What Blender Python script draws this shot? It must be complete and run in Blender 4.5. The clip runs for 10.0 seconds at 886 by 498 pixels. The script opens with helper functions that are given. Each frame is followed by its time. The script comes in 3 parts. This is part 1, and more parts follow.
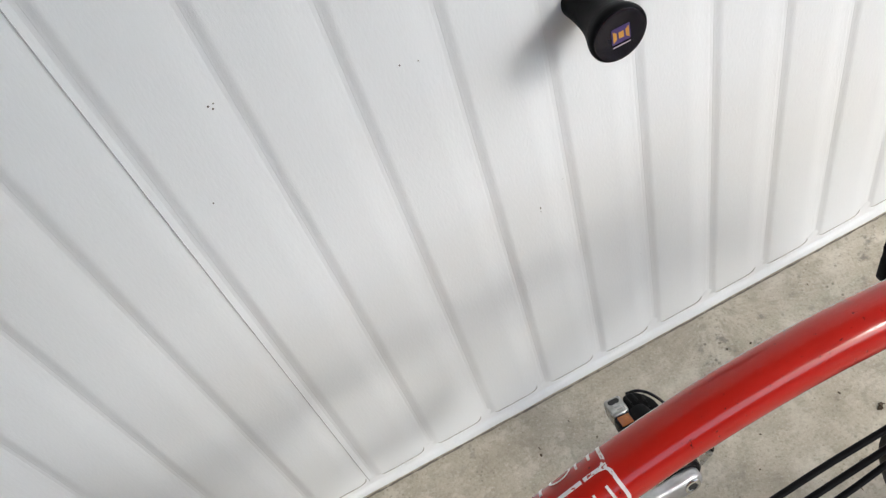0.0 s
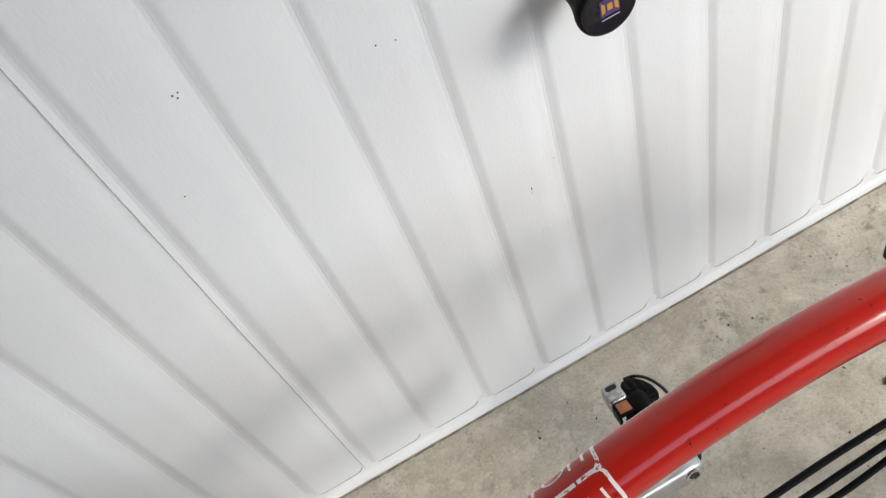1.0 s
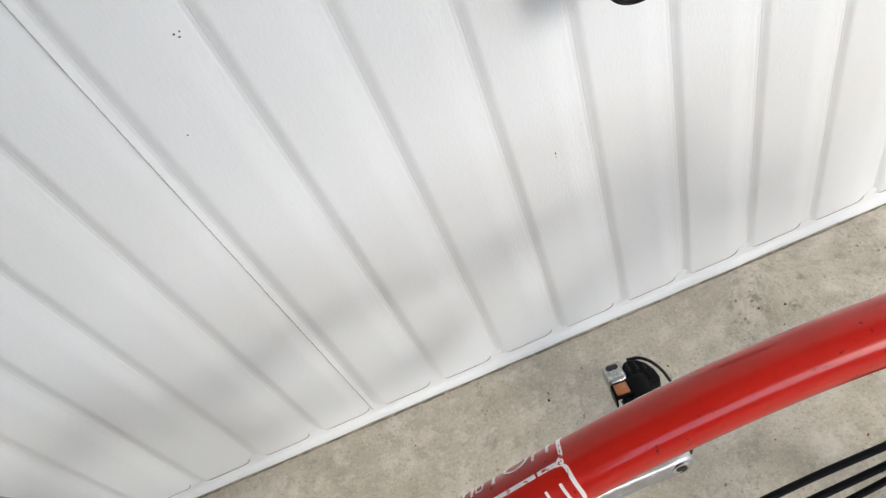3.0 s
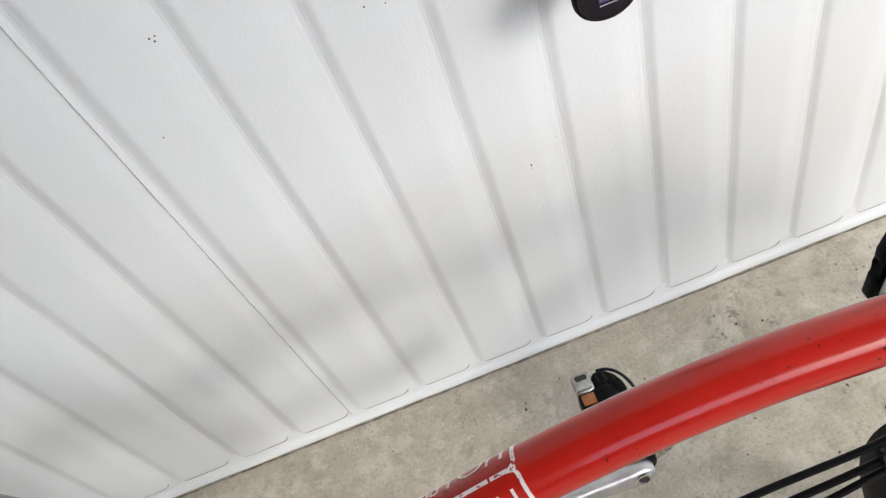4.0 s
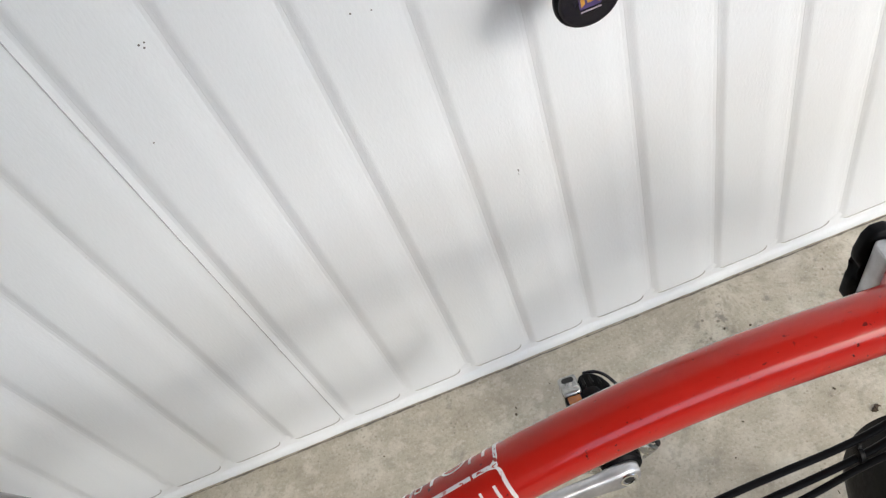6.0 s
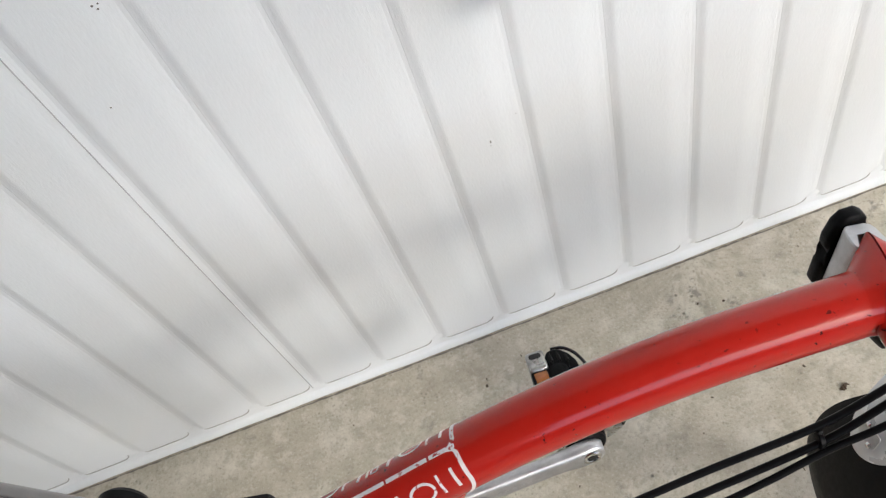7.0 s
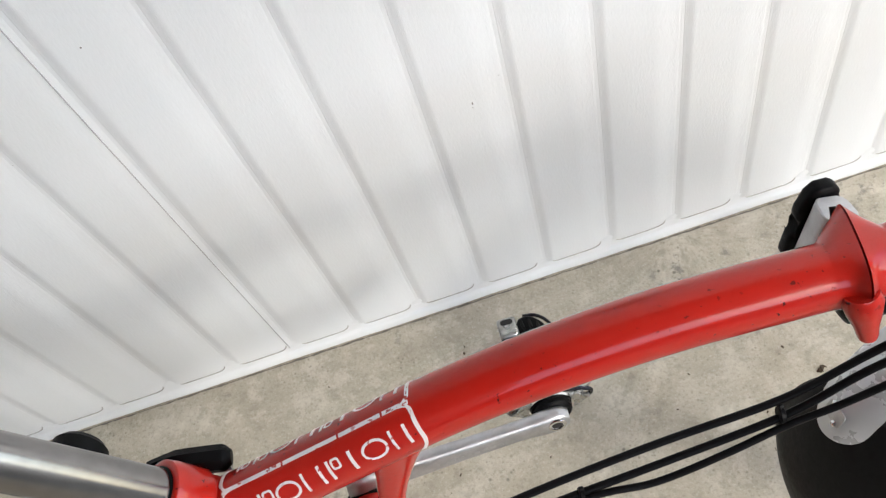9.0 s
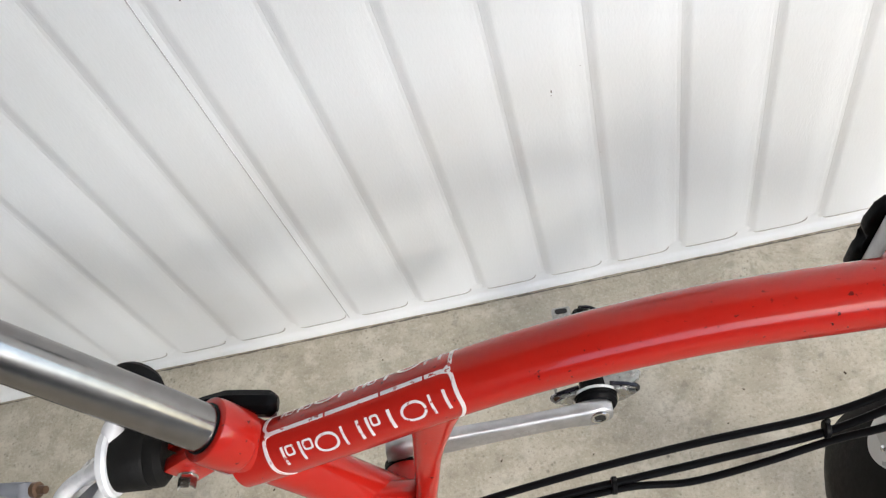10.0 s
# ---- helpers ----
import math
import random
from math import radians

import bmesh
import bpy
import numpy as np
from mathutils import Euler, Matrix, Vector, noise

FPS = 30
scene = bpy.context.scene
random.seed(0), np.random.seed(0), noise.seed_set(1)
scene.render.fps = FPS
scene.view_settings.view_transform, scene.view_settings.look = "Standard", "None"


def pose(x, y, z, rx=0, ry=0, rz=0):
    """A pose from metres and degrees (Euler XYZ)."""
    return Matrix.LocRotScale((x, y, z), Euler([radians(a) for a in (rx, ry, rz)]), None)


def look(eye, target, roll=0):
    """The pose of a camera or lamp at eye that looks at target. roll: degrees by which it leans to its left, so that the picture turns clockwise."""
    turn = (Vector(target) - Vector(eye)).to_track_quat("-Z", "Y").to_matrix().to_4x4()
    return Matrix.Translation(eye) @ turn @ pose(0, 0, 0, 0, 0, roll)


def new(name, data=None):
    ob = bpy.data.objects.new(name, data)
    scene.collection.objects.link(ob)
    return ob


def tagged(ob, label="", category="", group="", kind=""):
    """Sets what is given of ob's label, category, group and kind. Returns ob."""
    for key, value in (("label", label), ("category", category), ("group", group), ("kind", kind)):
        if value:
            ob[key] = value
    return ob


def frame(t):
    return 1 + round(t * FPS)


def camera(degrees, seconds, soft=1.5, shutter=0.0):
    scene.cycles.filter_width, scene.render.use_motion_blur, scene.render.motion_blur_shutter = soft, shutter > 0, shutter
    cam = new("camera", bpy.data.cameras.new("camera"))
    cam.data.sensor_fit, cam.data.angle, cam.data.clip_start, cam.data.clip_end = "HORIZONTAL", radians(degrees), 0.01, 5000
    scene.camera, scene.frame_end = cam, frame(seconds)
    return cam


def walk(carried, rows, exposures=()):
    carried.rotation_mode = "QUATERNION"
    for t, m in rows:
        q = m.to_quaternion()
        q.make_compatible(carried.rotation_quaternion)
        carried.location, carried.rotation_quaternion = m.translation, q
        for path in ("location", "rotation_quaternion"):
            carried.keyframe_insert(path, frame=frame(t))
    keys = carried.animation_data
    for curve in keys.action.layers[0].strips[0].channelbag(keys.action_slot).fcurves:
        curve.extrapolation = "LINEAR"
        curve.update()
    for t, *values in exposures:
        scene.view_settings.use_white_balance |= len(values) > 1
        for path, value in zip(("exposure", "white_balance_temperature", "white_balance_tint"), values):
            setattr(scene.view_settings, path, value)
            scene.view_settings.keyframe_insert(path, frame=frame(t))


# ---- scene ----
cam = camera(55.0, 10.0, soft=1.25)
PATH = [
    (0, pose(-0.3793, -0.5129, 0.9913, 37.44, 13.44, -24.88)),
    (0.5, pose(-0.3412, -0.5053, 0.9811, 35.91, 15.36, -27.53)),
    (1, pose(-0.3581, -0.4886, 0.9727, 35.05, 14.43, -26.05)),
    (1.5, pose(-0.3430, -0.4903, 0.9695, 34.61, 14.65, -24.31)),
    (2, pose(-0.3266, -0.4736, 0.9616, 32.61, 15.06, -22.86)),
    (2.5, pose(-0.3162, -0.4780, 0.9598, 32.09, 15.16, -20.66)),
    (3, pose(-0.2992, -0.4764, 0.9607, 32.05, 15.03, -18.46)),
    (4.5, pose(-0.2727, -0.4955, 0.9614, 33.32, 14.20, -16.88)),
    (5, pose(-0.2781, -0.4935, 0.9579, 33.25, 14.09, -16.67)),
    (6.5, pose(-0.2633, -0.5071, 0.9653, 33.91, 14.47, -17.44)),
    (7, pose(-0.2516, -0.4927, 0.9539, 31.26, 12.99, -16.81)),
    (7.5, pose(-0.2250, -0.5034, 0.9530, 31.10, 12.68, -14.43)),
    (8, pose(-0.2381, -0.5001, 0.9460, 31.07, 12.18, -14.51)),
    (8.5, pose(-0.2350, -0.4995, 0.9441, 30.30, 11.72, -15.28)),
    (9, pose(-0.2340, -0.5036, 0.9352, 30.09, 11.80, -14.54)),
    (9.5, pose(-0.2300, -0.5110, 0.9414, 30.73, 12.55, -11.80)),
    (10, pose(-0.2280, -0.5230, 0.9337, 31.59, 12.86, -6.51)),
]
walk(cam, PATH, [(t, e + 0.55, 6610, 7) for t, e in ((0, 1.07), (2, 1.18), (3, 1.21), (5, 1.14), (6.5, 1.18), (7.5, 1.12), (8, 1.22), (10, 1.28))])

# ---- light ----
world = bpy.data.worlds.new("world")
scene.world = world
world.use_nodes = True
wt = world.node_tree
sky = wt.nodes.new("ShaderNodeTexSky")
sky.sky_type = "NISHITA"
sky.sun_disc = False
sky.sun_elevation = radians(36)
sky.sun_rotation = radians(141)
sky.dust_density = 1.5
wt.links.new(sky.outputs["Color"], wt.nodes["Background"].inputs["Color"])
wt.nodes["Background"].inputs["Strength"].default_value = 0.150
sun = new("sun", bpy.data.lights.new("sun", "SUN"))
sun.data.energy, sun.data.angle, sun.data.color = 0.33, radians(10), (1.0, 0.98, 0.95)
sun.matrix_world = look((0.80, -1.00, 0.74), (0, 0, 0))


# ---- materials ----
class Mat:
    """A small wrapper to write node materials briefly."""

    def __init__(self, name):
        self.m = bpy.data.materials.new(name)
        self.m.use_nodes = True
        self.t = self.m.node_tree
        self.b = self.t.nodes["Principled BSDF"]

    def node(self, kind, links=(), **props):
        n = self.t.nodes.new(kind)
        for k, v in props.items():
            n.inputs[k.replace("_", " ")].default_value = v
        for sock, src in links:
            self.t.links.new(src, n.inputs[sock])
        return n

    def coords(self):
        return self.node("ShaderNodeTexCoord").outputs["Object"]

    def place(self):
        return self.node("ShaderNodeNewGeometry").outputs["Position"]

    def noise(self, vec, scale, detail=4, rough=0.55):
        return self.node("ShaderNodeTexNoise", [("Vector", vec)], Scale=scale, Detail=detail, Roughness=rough).outputs["Fac"]

    def ramp(self, fac, stops):
        n = self.node("ShaderNodeValToRGB", [("Fac", fac)])
        el = n.color_ramp.elements
        while len(el) < len(stops):
            el.new(0.5)
        for e, (p, c) in zip(el, stops):
            e.position = p
            e.color = (*c, 1) if isinstance(c, tuple) else (c, c, c, 1)
        return n.outputs["Color"]

    def mix(self, fac, a, b, blend="MIX"):
        n = self.node("ShaderNodeMix")
        n.data_type, n.blend_type = "RGBA", blend
        for i, v in ((0, fac), (6, a), (7, b)):
            if isinstance(v, bpy.types.NodeSocket):
                self.t.links.new(v, n.inputs[i])
            elif i == 0:
                n.inputs[0].default_value = v
            else:
                n.inputs[i].default_value = (*v, 1)
        return n.outputs[2]

    def bump(self, height, dist, strength=1.0, normal=None):
        n = self.node("ShaderNodeBump", [("Height", height)], Distance=dist, Strength=strength)
        if normal is not None:
            self.t.links.new(normal, n.inputs["Normal"])
        return n.outputs["Normal"]

    def set(self, **vals):
        for k, v in vals.items():
            s = self.b.inputs[k.replace("_", " ")]
            if isinstance(v, bpy.types.NodeSocket):
                self.t.links.new(v, s)
            else:
                s.default_value = (*v, 1) if isinstance(v, tuple) and len(v) == 3 else v
        return self


def door_paint():
    m = Mat("white_door_paint")
    p = m.place()
    cloud = m.noise(p, 2.2, 3)
    grime = m.noise(p, 14, 5, 0.65)
    col = m.mix(m.ramp(cloud, [(0.35, 0.0), (0.7, 1.0)]), (0.766, 0.790, 0.806), (0.804, 0.824, 0.838))
    col = m.mix(m.ramp(grime, [(0.60, 0.0), (0.85, 0.25)]), col, (0.70, 0.70, 0.67))
    fleck = m.noise(p, 210, 1)
    col = m.mix(m.ramp(fleck, [(0.845, 0.0), (0.86, 0.6)]), col, (0.30, 0.28, 0.26))
    stretch = m.node("ShaderNodeMapping", [("Vector", p)])
    stretch.inputs["Scale"].default_value = (1.0, 1.0, 0.35)
    grain = m.noise(stretch.outputs["Vector"], 420, 3, 0.6)
    orange = m.noise(p, 900, 2)
    wave = m.noise(p, 9, 1)
    n = m.bump(wave, 0.004, 0.12)
    n = m.bump(grain, 0.00035, 0.55, n)
    n = m.bump(orange, 0.0001, 0.5, n)
    rough = m.ramp(grime, [(0.3, 0.38), (0.75, 0.50)])
    m.set(Base_Color=col, Roughness=rough, Normal=n, Specular_IOR_Level=0.4)
    return m.m


def concrete():
    m = Mat("weathered_concrete")
    p = m.place()
    big = m.noise(p, 3.0, 4, 0.6)
    mid = m.noise(p, 17, 6, 0.68)
    sand = m.noise(p, 260, 3, 0.7)
    fine = m.noise(p, 900, 2, 0.7)
    col = m.ramp(mid, [(0.30, (0.352, 0.311, 0.239)), (0.43, (0.447, 0.404, 0.320)), (0.56, (0.512, 0.468, 0.377)), (0.70, (0.613, 0.568, 0.473))])
    col = m.mix(m.ramp(big, [(0.35, 0.30), (0.65, 0.0)]), col, (0.332, 0.300, 0.249))
    col = m.mix(m.ramp(sand, [(0.34, 0.40), (0.45, 0.0)]), col, (0.241, 0.217, 0.177))
    col = m.mix(m.ramp(sand, [(0.58, 0.0), (0.70, 0.40)]), col, (0.684, 0.645, 0.574))
    col = m.mix(m.ramp(m.noise(p, 36, 5, 0.72), [(0.52, 0.0), (0.66, 0.50)]), col, (0.663, 0.621, 0.531))
    col = m.mix(m.ramp(m.noise(p, 62, 4, 0.7), [(0.36, 0.40), (0.46, 0.0)]), col, (0.301, 0.271, 0.211))
    # dark pits and lichen specks
    v = m.node("ShaderNodeTexVoronoi", [("Vector", p)], Scale=58)
    gate = m.noise(p, 8.5, 3, 0.7)
    pit = m.mix(1.0, m.ramp(v.outputs["Distance"], [(0.05, 0.75), (0.16, 0.0)]), m.ramp(gate, [(0.50, 0.0), (0.60, 1.0)]), "MULTIPLY")
    col = m.mix(pit, col, (0.128, 0.118, 0.097))
    v2 = m.node("ShaderNodeTexVoronoi", [("Vector", p)], Scale=150)
    dots = m.mix(1.0, m.ramp(v2.outputs["Distance"], [(0.10, 0.45), (0.28, 0.0)]), m.ramp(m.noise(p, 23, 4, 0.75), [(0.52, 0.0), (0.60, 1.0)]), "MULTIPLY")
    col = m.mix(dots, col, (0.108, 0.097, 0.076))
    blot = m.mix(1.0, m.ramp(m.noise(p, 55, 4, 0.7), [(0.56, 0.0), (0.66, 1.0)]), m.ramp(m.noise(p, 6.3, 2), [(0.50, 0.0), (0.62, 0.75)]), "MULTIPLY")
    col = m.mix(blot, col, (0.197, 0.182, 0.158))
    n = m.bump(mid, 0.004, 0.5)
    n = m.bump(pit, -0.0015, 0.7, n)
    n = m.bump(sand, 0.0010, 0.6, n)
    n = m.bump(fine, 0.0004, 0.6, n)
    m.set(Base_Color=col, Roughness=0.88, Normal=n, Specular_IOR_Level=0.3)
    return m.m


def red_paint():
    m = Mat("glossy_red_paint")
    p = m.coords()
    tone = m.noise(p, 11, 3)
    col = m.mix(m.ramp(tone, [(0.3, 0.0), (0.7, 1.0)]), (0.385, 0.0118, 0.0070), (0.445, 0.0148, 0.0090))
    chip = m.mix(1.0, m.ramp(m.noise(p, 270, 3), [(0.665, 0.0), (0.69, 0.95)]), m.ramp(m.noise(p, 24, 2), [(0.46, 0.0), (0.58, 0.95)]), "MULTIPLY")
    dust = m.ramp(m.noise(p, 70, 5, 0.7), [(0.5, 0.0), (0.8, 0.02)])
    col = m.mix(dust, col, (0.55, 0.20, 0.16))
    col = m.mix(chip, col, (0.022, 0.006, 0.005))
    scr = m.node("ShaderNodeMapping", [("Vector", p)])
    scr.inputs["Scale"].default_value = (1.0, 9.0, 9.0)
    n = m.bump(m.noise(scr.outputs["Vector"], 60, 3), 0.0003, 0.25)
    n = m.bump(chip, -0.0004, 0.5, n)
    m.set(Base_Color=col, Roughness=m.ramp(m.noise(p, 40, 4), [(0.3, 0.30), (0.8, 0.44)]), Normal=n, Coat_Weight=m.ramp(chip, [(0.0, 1.0), (0.6, 0.0)]), Coat_Roughness=m.ramp(m.noise(p, 30, 4, 0.65), [(0.35, 0.04), (0.70, 0.17)]), Coat_IOR=1.43, Specular_IOR_Level=0.06)
    return m.m


def plain(name, color, rough, metal=0.0, scale=60, vary=0.18, bump=0.0003, coat=0.0, spec=0.5):
    m = Mat(name)
    p = m.coords()
    f = m.noise(p, scale, 5, 0.65)
    lo = tuple(c * (1 - vary) for c in color)
    hi = tuple(min(1, c * (1 + vary)) for c in color)
    col = m.mix(m.ramp(f, [(0.3, 0.0), (0.7, 1.0)]), lo, hi)
    m.set(Base_Color=col, Roughness=m.ramp(m.noise(p, scale * 2.5, 4), [(0.25, max(0.02, rough - 0.08)), (0.8, rough + 0.08)]), Metallic=metal, Coat_Weight=coat, Specular_IOR_Level=spec,
          Normal=m.bump(m.noise(p, scale * 6, 3), bump, 0.5))
    return m.m


def brushed_steel():
    m = Mat("polished_steel_post")
    p = m.coords()
    f = m.noise(p, 90, 4)
    m.set(Base_Color=m.ramp(f, [(0.3, (0.225, 0.216, 0.214)), (0.7, (0.275, 0.265, 0.262))]), Metallic=1.0, Roughness=m.ramp(m.noise(p, 14, 3), [(0.3, 0.18), (0.8, 0.24)]))
    return m.m


def decal_white():
    m = Mat("chipped_white_decal")
    p = m.coords()
    chip = m.mix(1.0, m.ramp(m.noise(p, 300, 3), [(0.585, 0.0), (0.61, 1.0)]), m.ramp(m.noise(p, 30, 2), [(0.44, 0.0), (0.54, 1.0)]), "MULTIPLY")
    m.set(Base_Color=m.mix(chip, (0.78, 0.71, 0.70), (0.40, 0.03, 0.02)), Roughness=0.35)
    return m.m


DOOR = door_paint()
CONCRETE = concrete()
RED = red_paint()
STEEL = brushed_steel()
DECAL = decal_white()
BLACK_PLASTIC = plain("black_moulded_plastic", (0.0035, 0.0035, 0.004), 0.45, scale=120, spec=0.09)
BLACK_GLOSS = plain("black_glossy_plastic", (0.006, 0.005, 0.010), 0.22, scale=50)
RUBBER = plain("black_rubber", (0.0095, 0.0092, 0.0088), 0.58, scale=90, spec=0.12)
CABLE = plain("black_cable_sleeve", (0.004, 0.004, 0.0045), 0.45, scale=90, spec=0.13)
ALLOY = plain("cast_aluminium", (0.49, 0.49, 0.50), 0.50, metal=1.0, scale=45)
ALLOY_DULL = plain("dull_aluminium", (0.52, 0.52, 0.53), 0.50, metal=0.9, scale=45)
PEDAL_METAL = plain("dirty_plated_steel", (0.40, 0.40, 0.385), 0.30, metal=1.0, scale=75, vary=0.40)
CHROME = plain("bright_zinc_bolt", (0.70, 0.70, 0.70), 0.20, metal=1.0, scale=80, vary=0.08)
SILVER_GUARD = plain("silver_painted_mudguard", (0.60, 0.61, 0.63), 0.30, metal=0.35, scale=20, vary=0.06, coat=0.3)
WHITE_FRAME = plain("white_frame_paint", (0.78, 0.78, 0.80), 0.28, scale=18, vary=0.04, coat=0.4)
GREY_FRAME = plain("grey_painted_steel", (0.24, 0.25, 0.28), 0.40, scale=30, vary=0.1)
BRONZE = plain("tarnished_brass_lock", (0.20, 0.125, 0.085), 0.42, metal=0.75, scale=160, vary=0.25)
BRASS_CORE = plain("worn_nickel_lock_core", (0.42, 0.36, 0.29), 0.32, metal=0.9, scale=200, vary=0.2)
DARK = plain("dark_gap", (0.015, 0.014, 0.014), 0.8)
SEAM = plain("grey_seam_shadow_gap", (0.46, 0.46, 0.47), 0.7)
SPECK = plain("dark_dirt_speck", (0.16, 0.15, 0.14), 0.8)
CREASE = plain("grey_fold_shade_and_dirt", (0.50, 0.49, 0.475), 0.85, scale=90, vary=0.35)
AMBER = plain("amber_reflector", (0.30, 0.085, 0.010), 0.18, scale=200, vary=0.25, coat=0.5)
VIOLET = plain("violet_badge_print", (0.07, 0.045, 0.16), 0.35)
GOLD = plain("gold_badge_print", (0.66, 0.33, 0.06), 0.40)
PALE = plain("pale_badge_print", (0.45, 0.36, 0.42), 0.45)
RENDER_WALL = plain("pale_rendered_wall", (0.62, 0.60, 0.56), 0.9, scale=9, vary=0.08, bump=0.002)
SOFFIT = plain("grey_timber_soffit", (0.20, 0.185, 0.17), 0.8, scale=7, vary=0.2, bump=0.002)
ADDED_WALL = plain("grey_brown_unseen_wall", (0.125, 0.115, 0.105), 0.85, scale=6, vary=0.3, bump=0.003)
CRACK = plain("dark_crack_dirt_and_shade", (0.17, 0.155, 0.13), 0.95, scale=300)
LEAF = plain("dry_brown_litter", (0.075, 0.050, 0.030), 0.85, scale=400, vary=0.35)


# ---- mesh tools ----
def mesh_from(bm, name, material, smooth=True):
    bmesh.ops.recalc_face_normals(bm, faces=bm.faces)
    me = bpy.data.meshes.new(name)
    bm.to_mesh(me)
    bm.free()
    me.materials.append(material)
    if smooth:
        for f in me.polygons:
            f.use_smooth = True
        me.set_sharp_from_angle(angle=radians(38))
    return me


def part(name, bm, material, parent=None, label="", smooth=True):
    ob = new(name, mesh_from(bm, name, material, smooth))
    ob.parent = parent
    if label:
        tagged(ob, label=label)
    return ob


def loft(rings, closed=True, caps=True, bm=None):
    """Skin a row of rings of points, all of one length."""
    bm = bm or bmesh.new()
    rows = [[bm.verts.new(p) for p in r] for r in rings]
    n = len(rows[0])
    for a, b in zip(rows, rows[1:]):
        for i in range(n if closed else n - 1):
            j = (i + 1) % n
            bm.faces.new((a[i], a[j], b[j], b[i]))
    if caps and closed:
        bm.faces.new(rows[0][::-1])
        bm.faces.new(rows[-1])
    return bm


def spline(pts, steps):
    """Points along a smooth curve through pts (Catmull-Rom)."""
    pts = [Vector(p) for p in pts]
    ext = [2 * pts[0] - pts[1], *pts, 2 * pts[-1] - pts[-2]]
    out = []
    for i in range(len(pts) - 1):
        p0, p1, p2, p3 = ext[i:i + 4]
        for k in range(steps):
            t = k / steps
            out.append(0.5 * ((2 * p1) + (p2 - p0) * t + (2 * p0 - 5 * p1 + 4 * p2 - p3) * t * t + (3 * p1 - p0 - 3 * p2 + p3) * t ** 3))
    out.append(pts[-1])
    return out


def sweep(path, radius, sides=12, squash=(1.0, 1.0), up=(0, 1, 0), bm=None):
    """A rod along a path. radius: a number or one for each point; squash: its width along up's side and along up."""
    path = [Vector(p) for p in path]
    rings = []
    for i, p in enumerate(path):
        d = (path[min(i + 1, len(path) - 1)] - path[max(i - 1, 0)]).normalized()
        u = (Vector(up) - d * d.dot(Vector(up)))
        u = u.normalized() if u.length > 1e-4 else d.orthogonal().normalized()
        s = d.cross(u)
        r = radius[i] if isinstance(radius, (list, tuple)) else radius
        rings.append([p + r * (math.cos(a) * squash[0] * s + math.sin(a) * squash[1] * u) for a in (2 * math.pi * k / sides for k in range(sides))])
    return loft(rings, bm=bm)


def turned(profile, origin, axis, sides=32, bm=None):
    """A body turned about an axis: profile rows are (distance along the axis, radius)."""
    o, a = Vector(origin), Vector(axis).normalized()
    u = a.orthogonal().normalized()
    v = a.cross(u)
    rings = [[o + a * h + r * (math.cos(w) * u + math.sin(w) * v) for w in (2 * math.pi * k / sides for k in range(sides))] for h, r in profile]
    return loft(rings, bm=bm)


def box(lo, hi, bevel=0.0, segs=2, bm=None):
    b = bmesh.new()
    bmesh.ops.create_cube(b, size=1, matrix=Matrix.Translation((Vector(lo) + Vector(hi)) / 2) @ Matrix.Diagonal((*(Vector(hi) - Vector(lo)), 1)))
    if bevel:
        bmesh.ops.bevel(b, geom=b.edges[:], offset=bevel, segments=segs, affect="EDGES", profile=0.6)
    if bm is None:
        return b
    return join(bm, b)


def join(bm, other):
    tmp = bpy.data.meshes.new("tmp")
    other.to_mesh(tmp)
    other.free()
    bm.from_mesh(tmp)
    bpy.data.meshes.remove(tmp)
    return bm


def move(bm, m):
    bmesh.ops.transform(bm, matrix=m, verts=bm.verts[:])
    return bm


def slab(outline, axis_from, axis_to, bevel=0.0, segs=2):
    """A flat body: outline points (3D) at axis_from, pushed to axis_to (a vector)."""
    push = Vector(axis_to) - Vector(axis_from)
    b = bmesh.new()
    a = [b.verts.new(Vector(p)) for p in outline]
    c = [b.verts.new(Vector(p) + push) for p in outline]
    n = len(a)
    b.faces.new(a[::-1])
    b.faces.new(c)
    for i in range(n):
        b.faces.new((a[i], a[(i + 1) % n], c[(i + 1) % n], c[i]))
    if bevel:
        bmesh.ops.bevel(b, geom=b.edges[:], offset=bevel, segments=segs, affect="EDGES", profile=0.6)
    return b


def rounded(w, h, r, n=5, cx=0.0, cy=0.0):
    """Outline of a rounded rectangle, as 2D points."""
    out = []
    for sx, sy, a0 in ((1, 1, 0), (-1, 1, 90), (-1, -1, 180), (1, -1, 270)):
        for k in range(n + 1):
            a = radians(a0 + 90 * k / n)
            out.append((cx + sx * (w / 2 - r) + r * math.cos(a), cy + sy * (h / 2 - r) + r * math.sin(a)))
    return out


# ---- ground and facade ----
PITCH = 0.081        # rib spacing of the door
GROOVE = 0.0155      # width of a groove
FLOOR = -0.007       # level of the concrete
DEPTH = 0.0018       # height of a rib over the sheet
FIRST, LAST = -15, 12
FOOT = 0.0225        # lower end of the panels
DOOR_X0, DOOR_X1, DOOR_TOP = FIRST * PITCH - GROOVE, (LAST + 1) * PITCH, 2.06

bm = bmesh.new()
bmesh.ops.create_grid(bm, x_segments=2, y_segments=2, size=60, matrix=Matrix.Translation((0, 0, FLOOR)))
ground = part("ground", bm, CONCRETE)
tagged(ground, "pale weathered concrete forecourt with pits and stains", "ground", kind="structure")

bm = box((DOOR_X0 - 4.0, 0.0, -0.02), (DOOR_X0 - 0.09, 0.24, 3.0))
join(bm, box((DOOR_X1 + 0.09, 0.0, -0.02), (DOOR_X1 + 4.0, 0.24, 3.0)))
